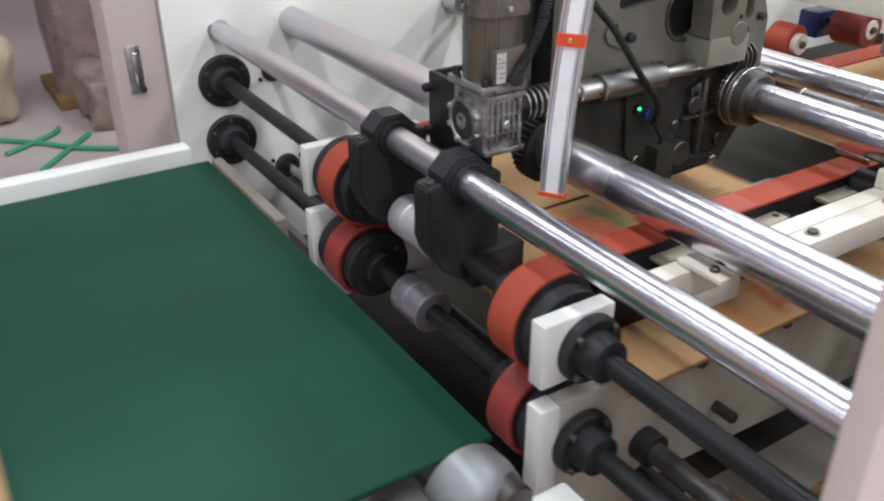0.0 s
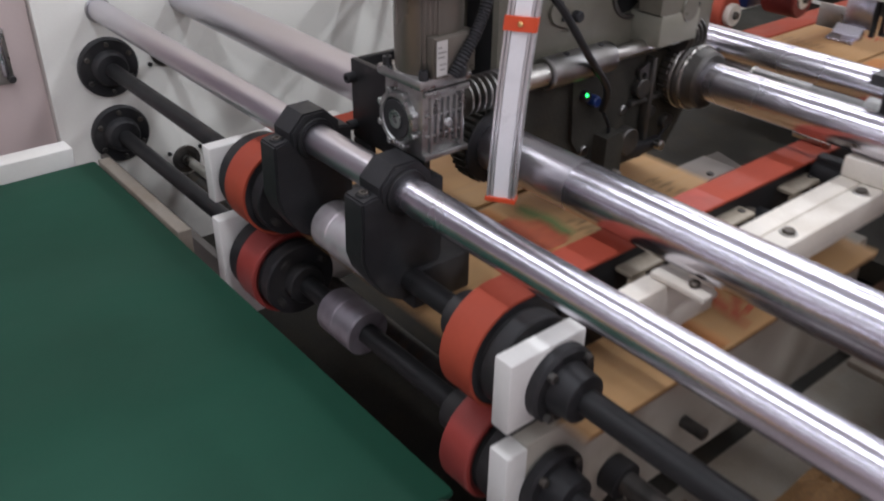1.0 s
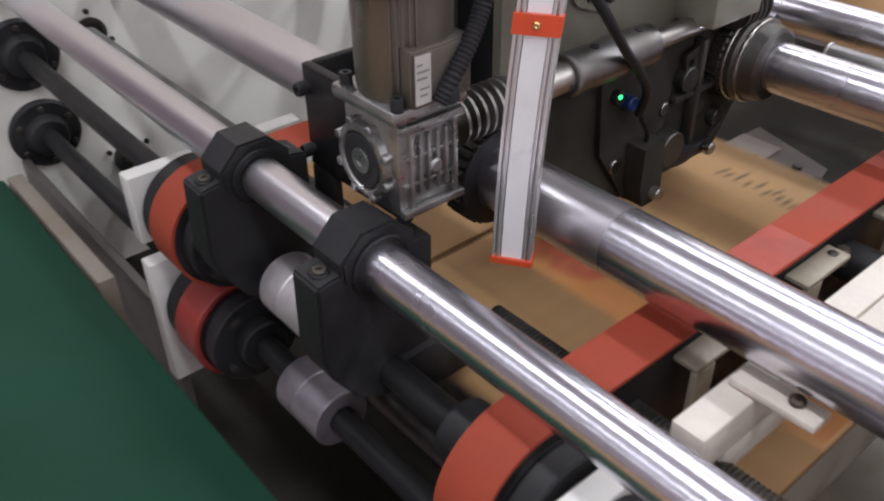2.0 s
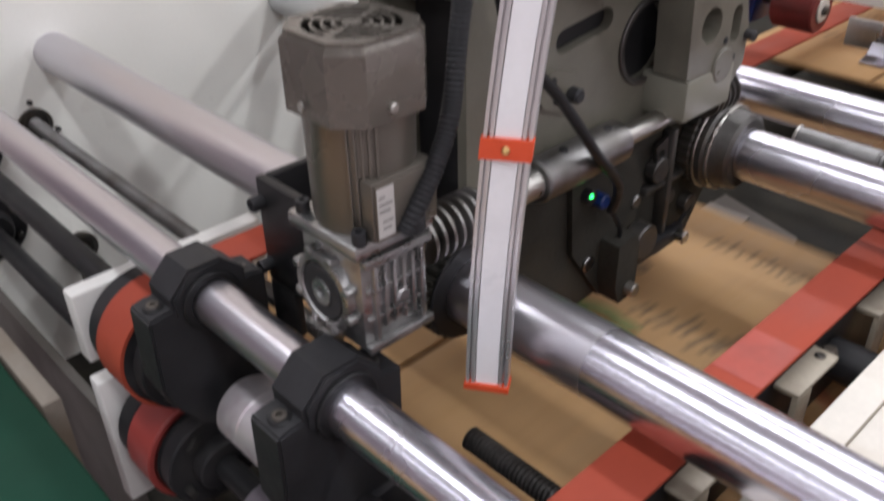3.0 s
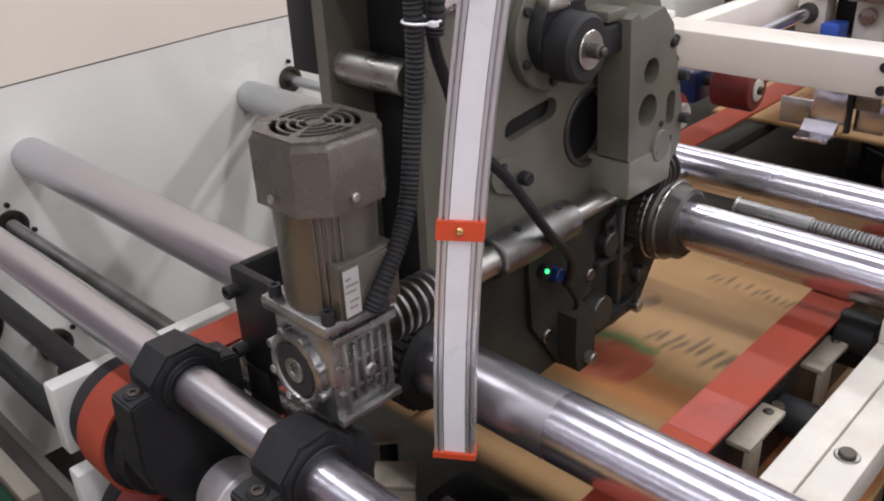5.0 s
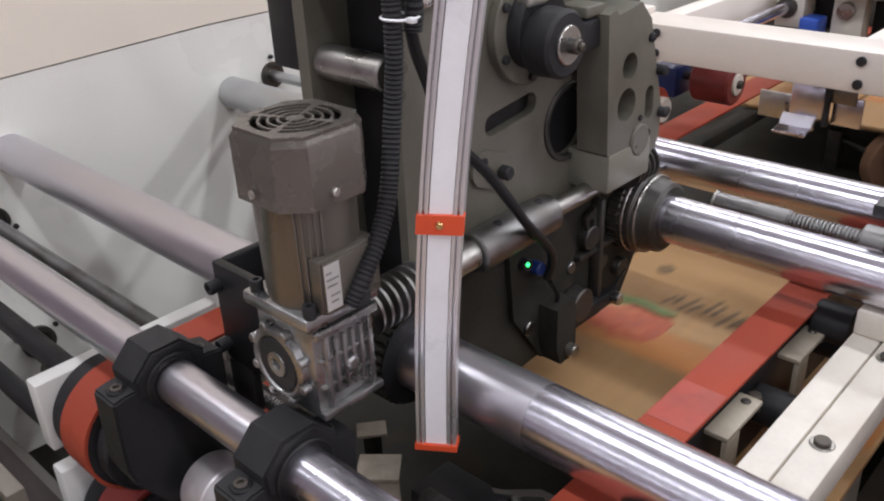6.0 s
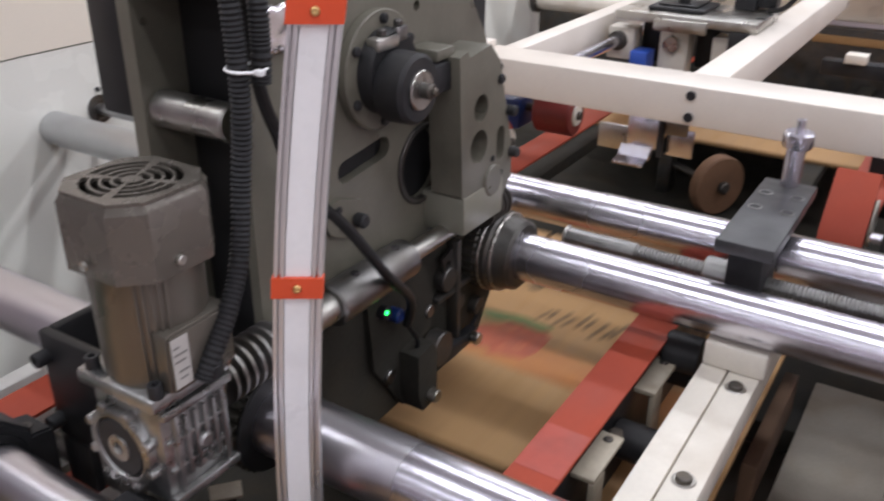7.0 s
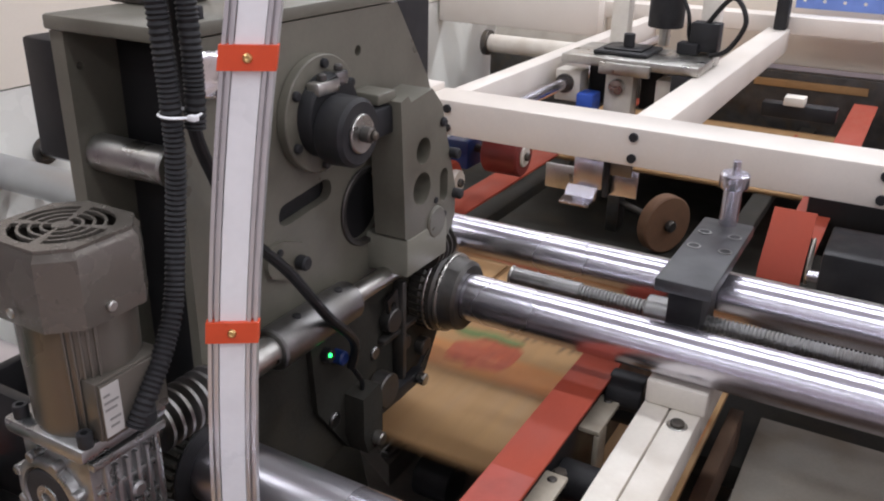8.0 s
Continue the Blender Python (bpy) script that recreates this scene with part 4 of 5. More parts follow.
def rails():
    r = thing("support_rail", (-.66, 1.0, .9), "worn white painted split steel rail along the line", "rail")
    part("guide_channel", box(-.803, -.755, .745, 1.60, .782, .917, .003), BLACK_PAINT, r, "black belt guide channel")
    part("left_bar", box(-.6905, -.6585, .747, 1.43, .880, .924, .002), WORN, r)
    part("right_bar", box(-.6565, -.6200, .93, 1.43, .880, .924, .002), WORN, r)
    for y in (1.049, 1.240):
        b = part("bolt", rod("z", (-.640, y, 0), .922, .930, .0085, 14, .001), DARK_STEEL, r)
        part("washer", ring("z", (-.640, y, 0), .9235, .9255, .006, .0125, 24), STEEL, b)
    part("front_foot", box(-.6925, -.6590, .79, .93, .845, .879, .003), WORN, r)
    part("cross_tab", box(-.684, -.606, .815, .842, .9255, .934, .002), WORN, r)
    part("tab_bolt", rod("z", (-.630, .829, 0), .933, .941, .007, 12), DARK_STEEL, r)
    part("saddle", box(-.690, -.615, 1.270, 1.335, .9245, .957, .003), WORN, r)
    part("end_pulley", rod("x", (0, 1.318, .902), -.748, -.700, .026, 24), BLACK, r, "black end pulley")
    part("belt_edge", box(-.815, -.75, 1.345, 1.352, .926, .934, .001), STEEL, r)
    for y in (.885, 1.075, 1.262):
        t = thing("belt_support", (-.74, y, .87), "small cream angle bracket holding the belt guide", "bracket", "belt brackets")
        part("tab", box(-.7545, -.7265, y - .045, y + .042, .889, .896, .002), TAB, t)
        part("lip", box(-.7335, -.7265, y - .045, y - .014, .822, .8885, .0015), TAB, t)
        part("roller", rod("x", (0, y + .090, .855), -.754, -.704, .024, 24), BLACK, t)
        part("bolt", rod("z", (-.741, y + .028, 0), .895, .8985, .006, 12), DARK_STEEL, t)
        part("clamp_nut", rod("z", (-.741, y + .052, 0), .870, .893, .009, 6), DARK_STEEL, t)
    # deck plates and beams in the dark below
    d = thing("lower_deck", (-1.2, 1.2, .4), "cream painted lower deck plates of the machine bed", "machine bed")
    # bed in the same near-black as the castings
    part("bed", box(-2.0, -.72, .60, 3.6, .36, .39, .003), MACHINE_DARK, d)
    part("near_bed", box(-.719, -.30, .60, 3.6, .36, .392, .003), SHADED_DIRTY, d, "dusty brown bed plate, darkened for shade")
    rnd = random.Random(9)
    for k in range(16):
        x, y, w, l = rnd.uniform(-.60, -.36), rnd.uniform(.70, 1.24), rnd.uniform(.07, .14), rnd.uniform(.09, .18)
        bm = bmesh.new()
        g = [[bm.verts.new((x + w * (i / 5 - .5) + .02 * noise.noise((i, j, k)), y + l * (j / 5 - .5) + .02 * noise.noise((j, k, i)), .394 + .004 * k + .022 * (1 + noise.noise((i * .8, j * .8, k * 3.1))))) for j in range(6)] for i in range(6)]
        for i in range(5):
            for j in range(5):
                bm.faces.new((g[i][j], g[i + 1][j], g[i + 1][j + 1], g[i][j + 1]))
        sc = thing("board_scrap", (x, y, .392), "crumpled brown board scrap lying on the machine bed", "board scrap", "board scraps")
        ob = part("sheet", bm, KRAFT_OLD if k % 4 else KRAFT_DARK, sc, smooth=False)
        ob.modifiers.new("thick", "SOLIDIFY").thickness = .002
    for x0, x1, y0, y1, z in ((-.60, -.35, 1.28, 1.80, .612),):
        q = part("deck_plate", box(x0, x1, y0, y1, z, z + .012, .002), SHADED_DIRTY if x0 > -.9 else SHADED_PAINT, d, "dirty cream painted deck plate, darkened for shade" if x0 > -.9 else "grey deck plate, darkened for shade")
        part("bolt", rod("z", ((x0 + x1) / 2 + .03, (y0 + y1) / 2, 0), z + .011, z + .024, .010, 12), DARK_STEEL, q)
    pd = part("tray", prism([(-1.262, 1.44), (-1.250, 1.86), (-1.06, 1.80), (-1.035, 1.69), (-.972, 1.60), (-.975, 1.30), (-1.06, 1.22)], [(-1.075, 1.700, .012), (-1.030, 1.635, .010)], .596, .602, "z"), SHADED_SHEET, d, "pale dusty sheet metal tray, toned dark for shade")
    part("tray_panel", box(-1.250, -1.160, 1.50, 1.80, .6025, .608, .002), SHADED_PANEL, pd, "paler panel on the tray")
    part("fin", prism([(-1.124, 1.588), (-1.112, 1.592), (-1.022, 1.392), (-1.036, 1.386)], [], .6025, .640, "z"), SHADED_PANEL, pd, "low pale strip on the tray")
    for x, y in ((-1.175, 1.72), (-1.105, 1.62), (-1.02, 1.50), (-1.10, 1.755)):
        part("bolt", rod("z", (x, y, 0), .602, .613, .009, 12), DARK_STEEL, pd)
    gd = part("gripper_block", prism([(-1.183, 1.345), (-1.083, 1.288), (-1.086, 1.415), (-1.184, 1.412)], [], .618, .660, "z"), SHADED_SHEET, d, "worn aluminium block")
    part("wear_plate", prism([(-1.181, 1.350), (-1.112, 1.310), (-1.112, 1.411), (-1.182, 1.409)], [], .6605, .6635, "z"), STEEL, gd, "bright worn wear plate")
    part("round_bar", rod("y", (-1.100, 0, .664), 1.30, 1.414, .009, 18), STEEL_MID, gd)
    part("motor_can", rod("x", (0, 1.335, .628), -1.05, -.985, .034, 24), BLACK, d, "black round motor can")
    part("hanger", box(-1.020, -1.000, 1.62, 1.66, .602, .66, .003), BLACK, d)
    for x, y, z, a in FITTINGS:
        q = prism([(-.055, -.016), (.040, -.018), (.058, -.006), (.058, .010), (.030, .022), (-.020, .014), (-.055, .016)], [obround(-.030, 0, -.008, 0, .006), obround(.012, 0, .034, .002, .006)], 0, .008, "z")
        bmesh.ops.transform(q, matrix=pose(x, y, z, 4, -6, a), verts=q.verts)
        f = part("slotted_bracket", q, SHADED_PAINT, d, "grey slotted bracket")
        st = rod("z", (0, 0, 0), -.045, .010, .006, 10)
        bmesh.ops.transform(st, matrix=pose(x, y, z, 4, -6, a), verts=st.verts)
        part("stud", st, STEEL_MID, f)
    for name, x0, x1, y0, y1, z0, z1 in (("angle_bracket", -.030, .030, -.026, .026, .712, .720), ("angle_bracket_web", -.030, .030, -.026, -.020, .640, .7118)):
        bm = box(x0, x1, y0, y1, z0, z1, .002)
        bmesh.ops.transform(bm, matrix=pose(-1.150, .905, -.016, 0, 0, 40), verts=bm.verts)
        part(name, bm, TAB, d, "tan angle bracket")
    bm = box(-.022, .022, -.016, .016, .694, .700, .002)
    bmesh.ops.transform(bm, matrix=pose(-1.222, .958, 0, 0, 0, 50), verts=bm.verts)
    part("bracket_end", bm, TAB, d, "pale worn bracket end")
    part("bracket_post", box(-1.232, -1.212, .948, .968, .60, .6935, .002), MACHINE_DARK, d)
    part("crank_block", box(-1.12, -1.00, .93, 1.01, .60, .665, .006), BLACK, d, "black crank block")
    part("crank_block", box(-.98, -.90, .86, .93, .58, .64, .006), DARK_STEEL, d, "oily crank block")
    part("timber", box(-.640, -.618, 1.40, 1.68, .6245, .70, .002), KRAFT_OLD, d, "brown timber batten")
    # a beige plate; its shade is put into the dark colour
    part("front_plate", box(-2.03, -1.42, .600, .615, .30, .66, .002), SHADED_PAINT, d)
    part("cross_tube", rod("x", (0, .80, .55), -2.0, -.36, .022, 24), DARK_STEEL, d)
    ct = part("cross_tube", rod("x", (0, .792, .623), -.679, NX, .017, 24), DARK_STEEL, d)
    part("tube_collar", ring("x", (0, .792, .623), -.6795, -.650, .017, .028, 24), BLACK, ct)
    for x0, x1 in ((-1.368, -1.322), (-.803, -.755)):
        part("slide_bar", box(x0, x1, .770, 3.60, .740, .771, .003), MACHINE_DARK, d, "dark slide bar under the boards")
    t = thing("feed_table", (-1.0, 4.0, .73), "dark steel feed table holding waiting cartons", "table")
    part("top", box(-1.6, -.5, 3.602, 4.45, .735, .771, .003), DARK_STEEL, t)
    for x in (-1.55, -.55):
        for y in (3.66, 4.40):
            part("leg", box(x - .03, x + .03, y - .03, y + .03, 0, .735, .003), DARK_STEEL, t)


rails()


# ---------------------------------------------------------------- back frame beyond the shafts
def back_frame():
    f = thing("square_tube_gantry", (-.9, 1.9, 1.04), "cream painted square-tube frame over the feed line", "machine frame")
    part("front_beam", box(-1.36, NX, 1.842, 1.945, 1.040, 1.113, .004), BEAM, f)
    for x in (-1.298, -.908, -.49):
        for z in (1.056, 1.096):
            part("bolt", rod("y", (x, 0, z), 1.836, 1.846, .0085, 14, .001), BLACK, f)
    part("cross_beam", box(-1.345, -1.300, 1.946, 3.3, 1.040, 1.112, .004), BEAM, f)
    part("end_stub", box(-1.47, -1.361, 1.88, 1.945, 1.085, 1.125, .004), BEAM, f)
    part("cross_beam", box(-.940, -.872, 1.946, 3.3, 1.040, 1.112, .004), BEAM, f)
    part("back_beam", box(-1.50, NX, 3.301, 3.40, 1.095, 1.150, .004), BEAM, f)
    part("post", box(-.918, -.880, 3.25, 3.300, 1.113, 1.26, .003), BLACK, f)
    part("far_bar", box(-2.04, -1.44, 3.10, 3.16, 1.06, 1.20, .004), BEAM, f)
    s = thing("slide_carriage", (-1.09, 2.45, 1.1), "grey steel slide carriage with black pads and posts", "carriage")
    part("plate", box(-1.262, -.925, 2.352, 2.560, 1.114, 1.136, .003), STEEL, s)
    part("pad", box(-1.195, -1.060, 2.39, 2.53, 1.1365, 1.146, .003), BLACK, s)
    part("pad_plate", box(-1.175, -1.080, 2.41, 2.51, 1.146, 1.151, .002), BLACK_PAINT, s)
    part("knob", rod("z", (-1.128, 2.46, 0), 1.150, 1.182, .014, 20), BLACK, s)
    part("front_lip", box(-1.16, -1.035, 2.338, 2.351, 1.100, 1.128, .002), STEEL, s)
    part("stop_block", box(-.985, -.942, 2.35, 2.44, 1.050, 1.1135, .003), BLACK, s)
    part("end_block", box(-1.290, -1.222, 2.39, 2.45, 1.010, 1.088, .003), WORN, s)
    part("bush", ring("y", (-1.262, 0, 1.055), 2.380, 2.392, .014, .024), DARK_STEEL, s)
    part("nut_arm", box(-1.16, -1.09, 2.40, 2.45, .965, 1.100, .003), WORN, s)
    part("nut", rod("y", (-1.128, 0, 1.060), 2.385, 2.402, .020, 24), STEEL, s)
    part("end_block", box(-1.03, -.985, 2.39, 2.45, 1.03, 1.090, .003), WORN, s)
    part("void_block", box(-1.222, -1.165, 2.452, 2.50, 1.0, 1.110, .003), BLACK_PAINT, s)
    part("void_block", box(-1.085, -1.035, 2.452, 2.50, 1.0, 1.110, .003), BLACK_PAINT, s)
    part("post", box(-1.215, -1.170, 2.565, 2.61, 1.00, 1.32, .003), WORN, s)
    part("post", box(-.985, -.940, 2.565, 2.61, 1.00, 1.32, .003), WORN, s)
    part("actuator", rod("z", (-1.08, 2.60, 0), 1.185, 1.32, .045, 24), BLACK, s)
    part("actuator_rod", rod("z", (-1.08, 2.60, 0), 1.137, 1.186, .014, 18), STEEL, s)
    part("valve", box(-.995, -.925, 2.515, 2.56, 1.145, 1.215, .004), BLACK, s)
    part("valve", box(-1.02, -.97, 2.50, 2.545, 1.137, 1.165, .003), BLACK, s)
    hz = thing("air_hose", (-.95, 2.5, 1.2), "looped black air hose on the carriage", "hose")
    part("hose", sweep([(-.96, 2.53, 1.21), (-.90, 2.50, 1.28), (-.86, 2.48, 1.23), (-.895, 2.49, 1.16), (-.94, 2.51, 1.14)], .006, 10), BLACK_PAINT, hz)
    hz2 = thing("air_hose", (-1.0, 2.5, 1.2), "looped black air hose on the carriage", "hose")
    part("hose", sweep([(-1.06, 2.56, 1.30), (-1.01, 2.53, 1.24), (-1.0, 2.53, 1.18), (-.99, 2.54, 1.15)], .005, 10), BLACK_PAINT, hz2)
    r = thing("guide_rod", (-1.262, 2.2, 1.055), "bright round guide rod between the beams", "guide rod")
    part("rod", rod("y", (-1.262, 0, 1.055), 1.946, 3.30, .014, 24), CHROME, r)
    k = thing("carriage_clamp", (-.676, 1.47, 1.0), "dark steel clamp plate with a knurled chrome knob", "clamp")
    part("plate", box(-.713, -.640, 1.335, 1.590, 1.046, 1.064, .003), PHOSPHATE, k)
    part("body", box(-.700, -.655, 1.365, 1.455, .955, 1.046, .003), BLACK, k)
    part("nut", rod("x", (0, F_Y, F_Z), -.735, -.700, .022, 24), STEEL_MID, k)
    for x in (-.697, -.655):
        for y in (1.465, 1.525):
            sc = part("screw", rod("z", (x, y, 0), 1.0625, 1.0648, .0082, 18, .0006), BLACK_PAINT, k)
            part("washer", ring("z", (x, y, 0), 1.0642, 1.0652, .0074, .0096, 18, bevel=.0003), STEEL_MID, sc)
    kn = part("knob", lathe("z", (-.676, 1.575, 0), [(1.064, 0), (1.064, .013), (1.118, .013), (1.120, .019), (1.124, .021), (1.140, .021), (1.143, .018), (1.143, .006), (1.160, .006), (1.160, 0)], 28), CHROME, k, "chrome knurled knob")
    # red belt wheels of the next section
    w = thing("red_roller", (-1.235, 2.0, .972), "red rubber pressure roller with a pale hub", "roller", "red rollers")
    part("tyre", ring("x", (0, 2.0, .972), -1.278, -1.192, .02, .046, 36, bevel=.004), RED_DARK, w)
    part("hub", rod("x", (0, 2.0, .972), -1.280, -1.188, .024, 24), WORN, w)
    part("axle", rod("x", (0, 2.0, .972), -1.34, -1.180, .009, 16), DARK_STEEL, w)
    w = thing("red_roller", (-1.315, 1.85, .94), "red belt wheel with a beige end cap", "roller", "red rollers")
    part("tyre", ring("x", (0, 1.85, .940), -1.350, -1.285, .02, .044, 36, bevel=.004), RED, w)
    part("hub", rod("x", (0, 1.85, .940), -1.352, -1.270, .026, 24), WORN, w, "beige end cap")
    part("axle", rod("x", (0, 1.85, .940), -1.42, -1.262, .009, 16), DARK_STEEL, w)
    w = thing("red_roller", (-.605, 1.78, .985), "red belt rising over a dark pulley", "roller", "red rollers")
    part("rising_belt", prism([(1.690, .918), (1.700, .960), (1.775, 1.036), (1.783, 1.034), (1.710, .955), (1.700, .916)], [], -.640, -.574, "x"), RED, w, "worn red rising belt")
    part("pulley", rod("x", (0, 1.785, .950), -.640, -.574, .038, 28), BLACK, w)
    part("rim", ring("x", (0, 1.785, .950), -.5735, -.570, .030, .0395, 28), WORN, w)
    part("axle", rod("x", (0, 1.735, .945), -.5695, -.36, .010, 16), CHROME, w)
    for x0, x1, y0, y1, z in ((-1.355, -1.285, 1.86, 3.2, .846), (-.640, -.574, 1.80, 3.2, .918)):
        q = part("conveyor_belt", box(x0, x1, y0, y1, z, z + .006, .001), RED)
        tagged(q, "worn red flat belt over the feed line", "belt", "red transport belts")
        part("splice", box(x0 + .002, x1 - .002, 2.6, 2.64, z + .0062, z + .0072, 0), RED_DARK, q, "dark belt splice")
    o = thing("fibre_disc", (-1.0, 2.52, .60), "upright brown fibre guide disc under the feed line", "disc")
    for name, s0, s1, r, m in (("disc", -.018, .018, .080, FIBRE), ("hub", .018, .036, .016, DARK_STEEL), ("axle", -.20, -.018, .010, DARK_STEEL)):
        bm = rod("x", (0, 0, 0), s0, s1, r, 40, .004)
        bmesh.ops.transform(bm, matrix=pose(-1.0, 2.52, .684, 0, 0, -32), verts=bm.verts)
        part(name, bm, m, o)
    part("stand", box(-1.185, -1.150, 2.59, 2.65, .6005, .71, .003), DARK_STEEL, o)
    g = thing("guide_shoe", (-1.0, 1.9, .95), "bright bent steel guide shoe above the boards", "guide shoe")
    part("shoe", box(-1.035, -.975, 1.888, 1.892, .968, 1.030, .001), CHROME, g)
    part("bent_lip", prism([(1.888, .970), (1.872, .952), (1.845, .946), (1.845, .942), (1.874, .948), (1.892, .968)], [], -1.045, -.985, "x"), CHROME, g)
    part("tip", prism([(-.998, .968), (-.982, .968), (-.985, .945), (-.992, .940)], [], 1.886, 1.890, "y"), CHROME, g)
    part("hinge_post", box(-.973, -.963, 1.884, 1.896, .955, 1.039, .002), BLACK, g)
    part("second_shoe", box(-.961, -.908, 1.900, 1.904, .958, 1.012, .001), CHROME, g)
    part("wing", box(-1.10, -1.040, 1.902, 1.908, .950, 1.000, .001), STEEL, g)
    part("hanger", box(-1.02, -.92, 1.894, 1.899, 1.0, 1.0395, .001), STEEL_MID, g)
    bk = thing("blue_cylinder", (-1.34, 2.0, .93), "small blue pneumatic valve block", "valve block", "valve blocks")
    part("body", box(-1.37, -1.31, 1.96, 2.03, .93, .995, .005), BLUE_DARK, bk)
    bk = thing("blue_cylinder", (-1.1, 2.3, .98), "small blue pneumatic valve block", "valve block", "valve blocks")
    part("body", box(-1.212, -1.168, 2.34, 2.40, .985, 1.045, .005), BLUE, bk)
    u = thing("feed_bed", (-1.1, 2.4, .6), "dark feed bed under the far frame", "machine bed")
    part("bed", box(-2.0, -.36, 1.66, 3.4, .55, .60, .003), MACHINE_DARK, u)
    part("back_wall", box(-2.0, -.36, 3.45, 3.5, .60, .95, .003), DARK_STEEL, u)
    part("block", box(-.62, -.40, 2.1, 2.3, .84, .99, .004), BLACK_PAINT, u)
    part("comb_bar", box(-.86, -.66, 2.9, 2.95, .92, .96, .003), BLACK, u)
    part("pale_box", box(-.80, -.745, 2.88, 2.93, .961, .985, .002), WORN, u)
    part("block", box(-.55, -.38, 1.70, 1.84, .80, 1.0, .004), BLACK, u)
    p = thing("far_cabinet", (-1.9, 3.6, 0), "pale cream far machine housing", "machine housing")
    part("housing", box(-2.0, NX, 3.52, 3.6, .96, 1.36, .01), CREAM, p)
    holes = [(-.86 + .03 * k, 1.19 + .022 * (k % 2), .006) for k in range(19)]
    part("blue_rail", prism([(-.885, 1.165), (-.28, 1.165), (-.28, 1.235), (-.885, 1.235)], holes, 3.415, 3.425, "y", 10), BLUE_PALE, p, "blue perforated rail")
    part("grey_panel", box(-2.0, -1.55, 3.485, 3.515, .70, 1.20, .004), WORN, p)
    part("cylinder", rod("x", (0, 3.0, 1.02), -1.78, -1.46, .030, 28), WORN, p)
    part("cylinder_end", rod("x", (0, 3.0, 1.02), -1.80, -1.78, .042, 28), DARK_STEEL, p)
    part("lath", box(-.98, -.62, 3.44, 3.483, .900, .925, .002), KRAFT, p)


back_frame()


# ---------------------------------------------------------------- delivery conveyor
def delivery():
    c = thing("delivery_conveyor", (-1.2, -1.0, 0), "long dark green flat belt delivery conveyor", "conveyor")
    part("belt", box(-1.795, -.690, -3.9, .520, .742, .755, .006), GREEN, c, "dark green conveyor belt")
    # end plate lies in shadow, painted into its colour besides the dirt
    part("end_plate", box(-1.79, -1.42, .524, .548, .62, .757, .003), SHADED_DIRTY, c, "dirty beige end plate, darkened for shade")
    part("end_roller", rod("x", (0, .492, .722), -1.79, -.60, .026, 24), DARK_STEEL, c)
    part("side_rail", box(-1.845, -1.797, -3.9, .485, .70, .790, .004), WHITE, c, "white painted side rail")
    part("near_rail", box(-.688, -.655, -3.9, .40, .68, .735, .004), DARK_STEEL, c)
    part("end_bearing", lathe("x", (0, .470, .700), [(-.688, 0), (-.688, .060), (-.660, .062), (-.634, .058), (-.618, .046), (-.612, .030), (-.610, .014), (-.602, .012), (-.602, 0)], 36), CASTING, c, "grey cast end bearing")
    part("near_bracket", box(-.62, -.555, .515, .585, .655, .700, .006), WHITE, c)
    for x in (-1.82, -.67):
        for y in (.2, -1.8, -3.7):
            part("leg", box(x - .03, x + .03, y - .03, y + .03, 0.0, .70, .004), WHITE, c)


delivery()


# ---------------------------------------------------------------- clutter on the hall floor
def clutter():
    b = thing("wrapped_stack", (-4.9, .81, 0), "tall stack of boards wrapped in dark shiny film", "wrapped stack")
    bm = box(-5.15, -4.70, .66, .96, 0, 1.30, .06, seg=3)
    bmesh.ops.subdivide_edges(bm, edges=bm.edges, cuts=3, use_grid_fill=True)
    for v in bm.verts:
        if v.co.z > .02:
            v.co += noise.noise_vector(v.co * 5) * .05
    part("film", bm, WRAP, b)
    part("pallet", box(-5.20, -4.66, .62, 1.00, .0, .06, .005), KRAFT_DARK, b)
    c = thing("wrapped_bundle", (-4.3, .95, 0), "low brown bundle wrapped in clear film", "wrapped bundle")
    bm = box(-4.62, -4.22, .70, 1.02, 0, .25, .05, seg=3)
    bmesh.ops.subdivide_edges(bm, edges=bm.edges, cuts=3, use_grid_fill=True)
    for v in bm.verts:
        if v.co.z > .02:
            v.co += noise.noise_vector(v.co * 6) * .05
    part("film", bm, WRAP, c)
    s = thing("yellow_sack", (-4.9, .05, 0), "slumped yellowish sack on the floor", "sack")
    bm = box(-4.95, -4.55, .06, .42, 0, .46, .10, seg=3)
    bmesh.ops.subdivide_edges(bm, edges=bm.edges, cuts=3, use_grid_fill=True)
    for v in bm.verts:
        if v.co.z > .02:
            v.co += noise.noise_vector(v.co * 4) * .08
    part("cloth", bm, SACK, s)
    for pts in ([(-4.5, .1), (-4.25, .40), (-4.05, .58), (-3.9, .80)], [(-3.75, .30), (-3.95, .45), (-4.22, .66)], [(-4.15, .28), (-4.3, .50), (-4.38, .55)]):
        t = part("packing_strap", sweep([(x, y, .012) for x, y in pts], .012, 8), STRAP)
        tagged(t, "green plastic packing strap lying on the floor", "strap", "packing straps")


clutter()


# ---------------------------------------------------------------- cartons that run through the machine
BX0, BX1, SLOT, BL, BT = -1.472, -.636, -1.142, .685, .0095


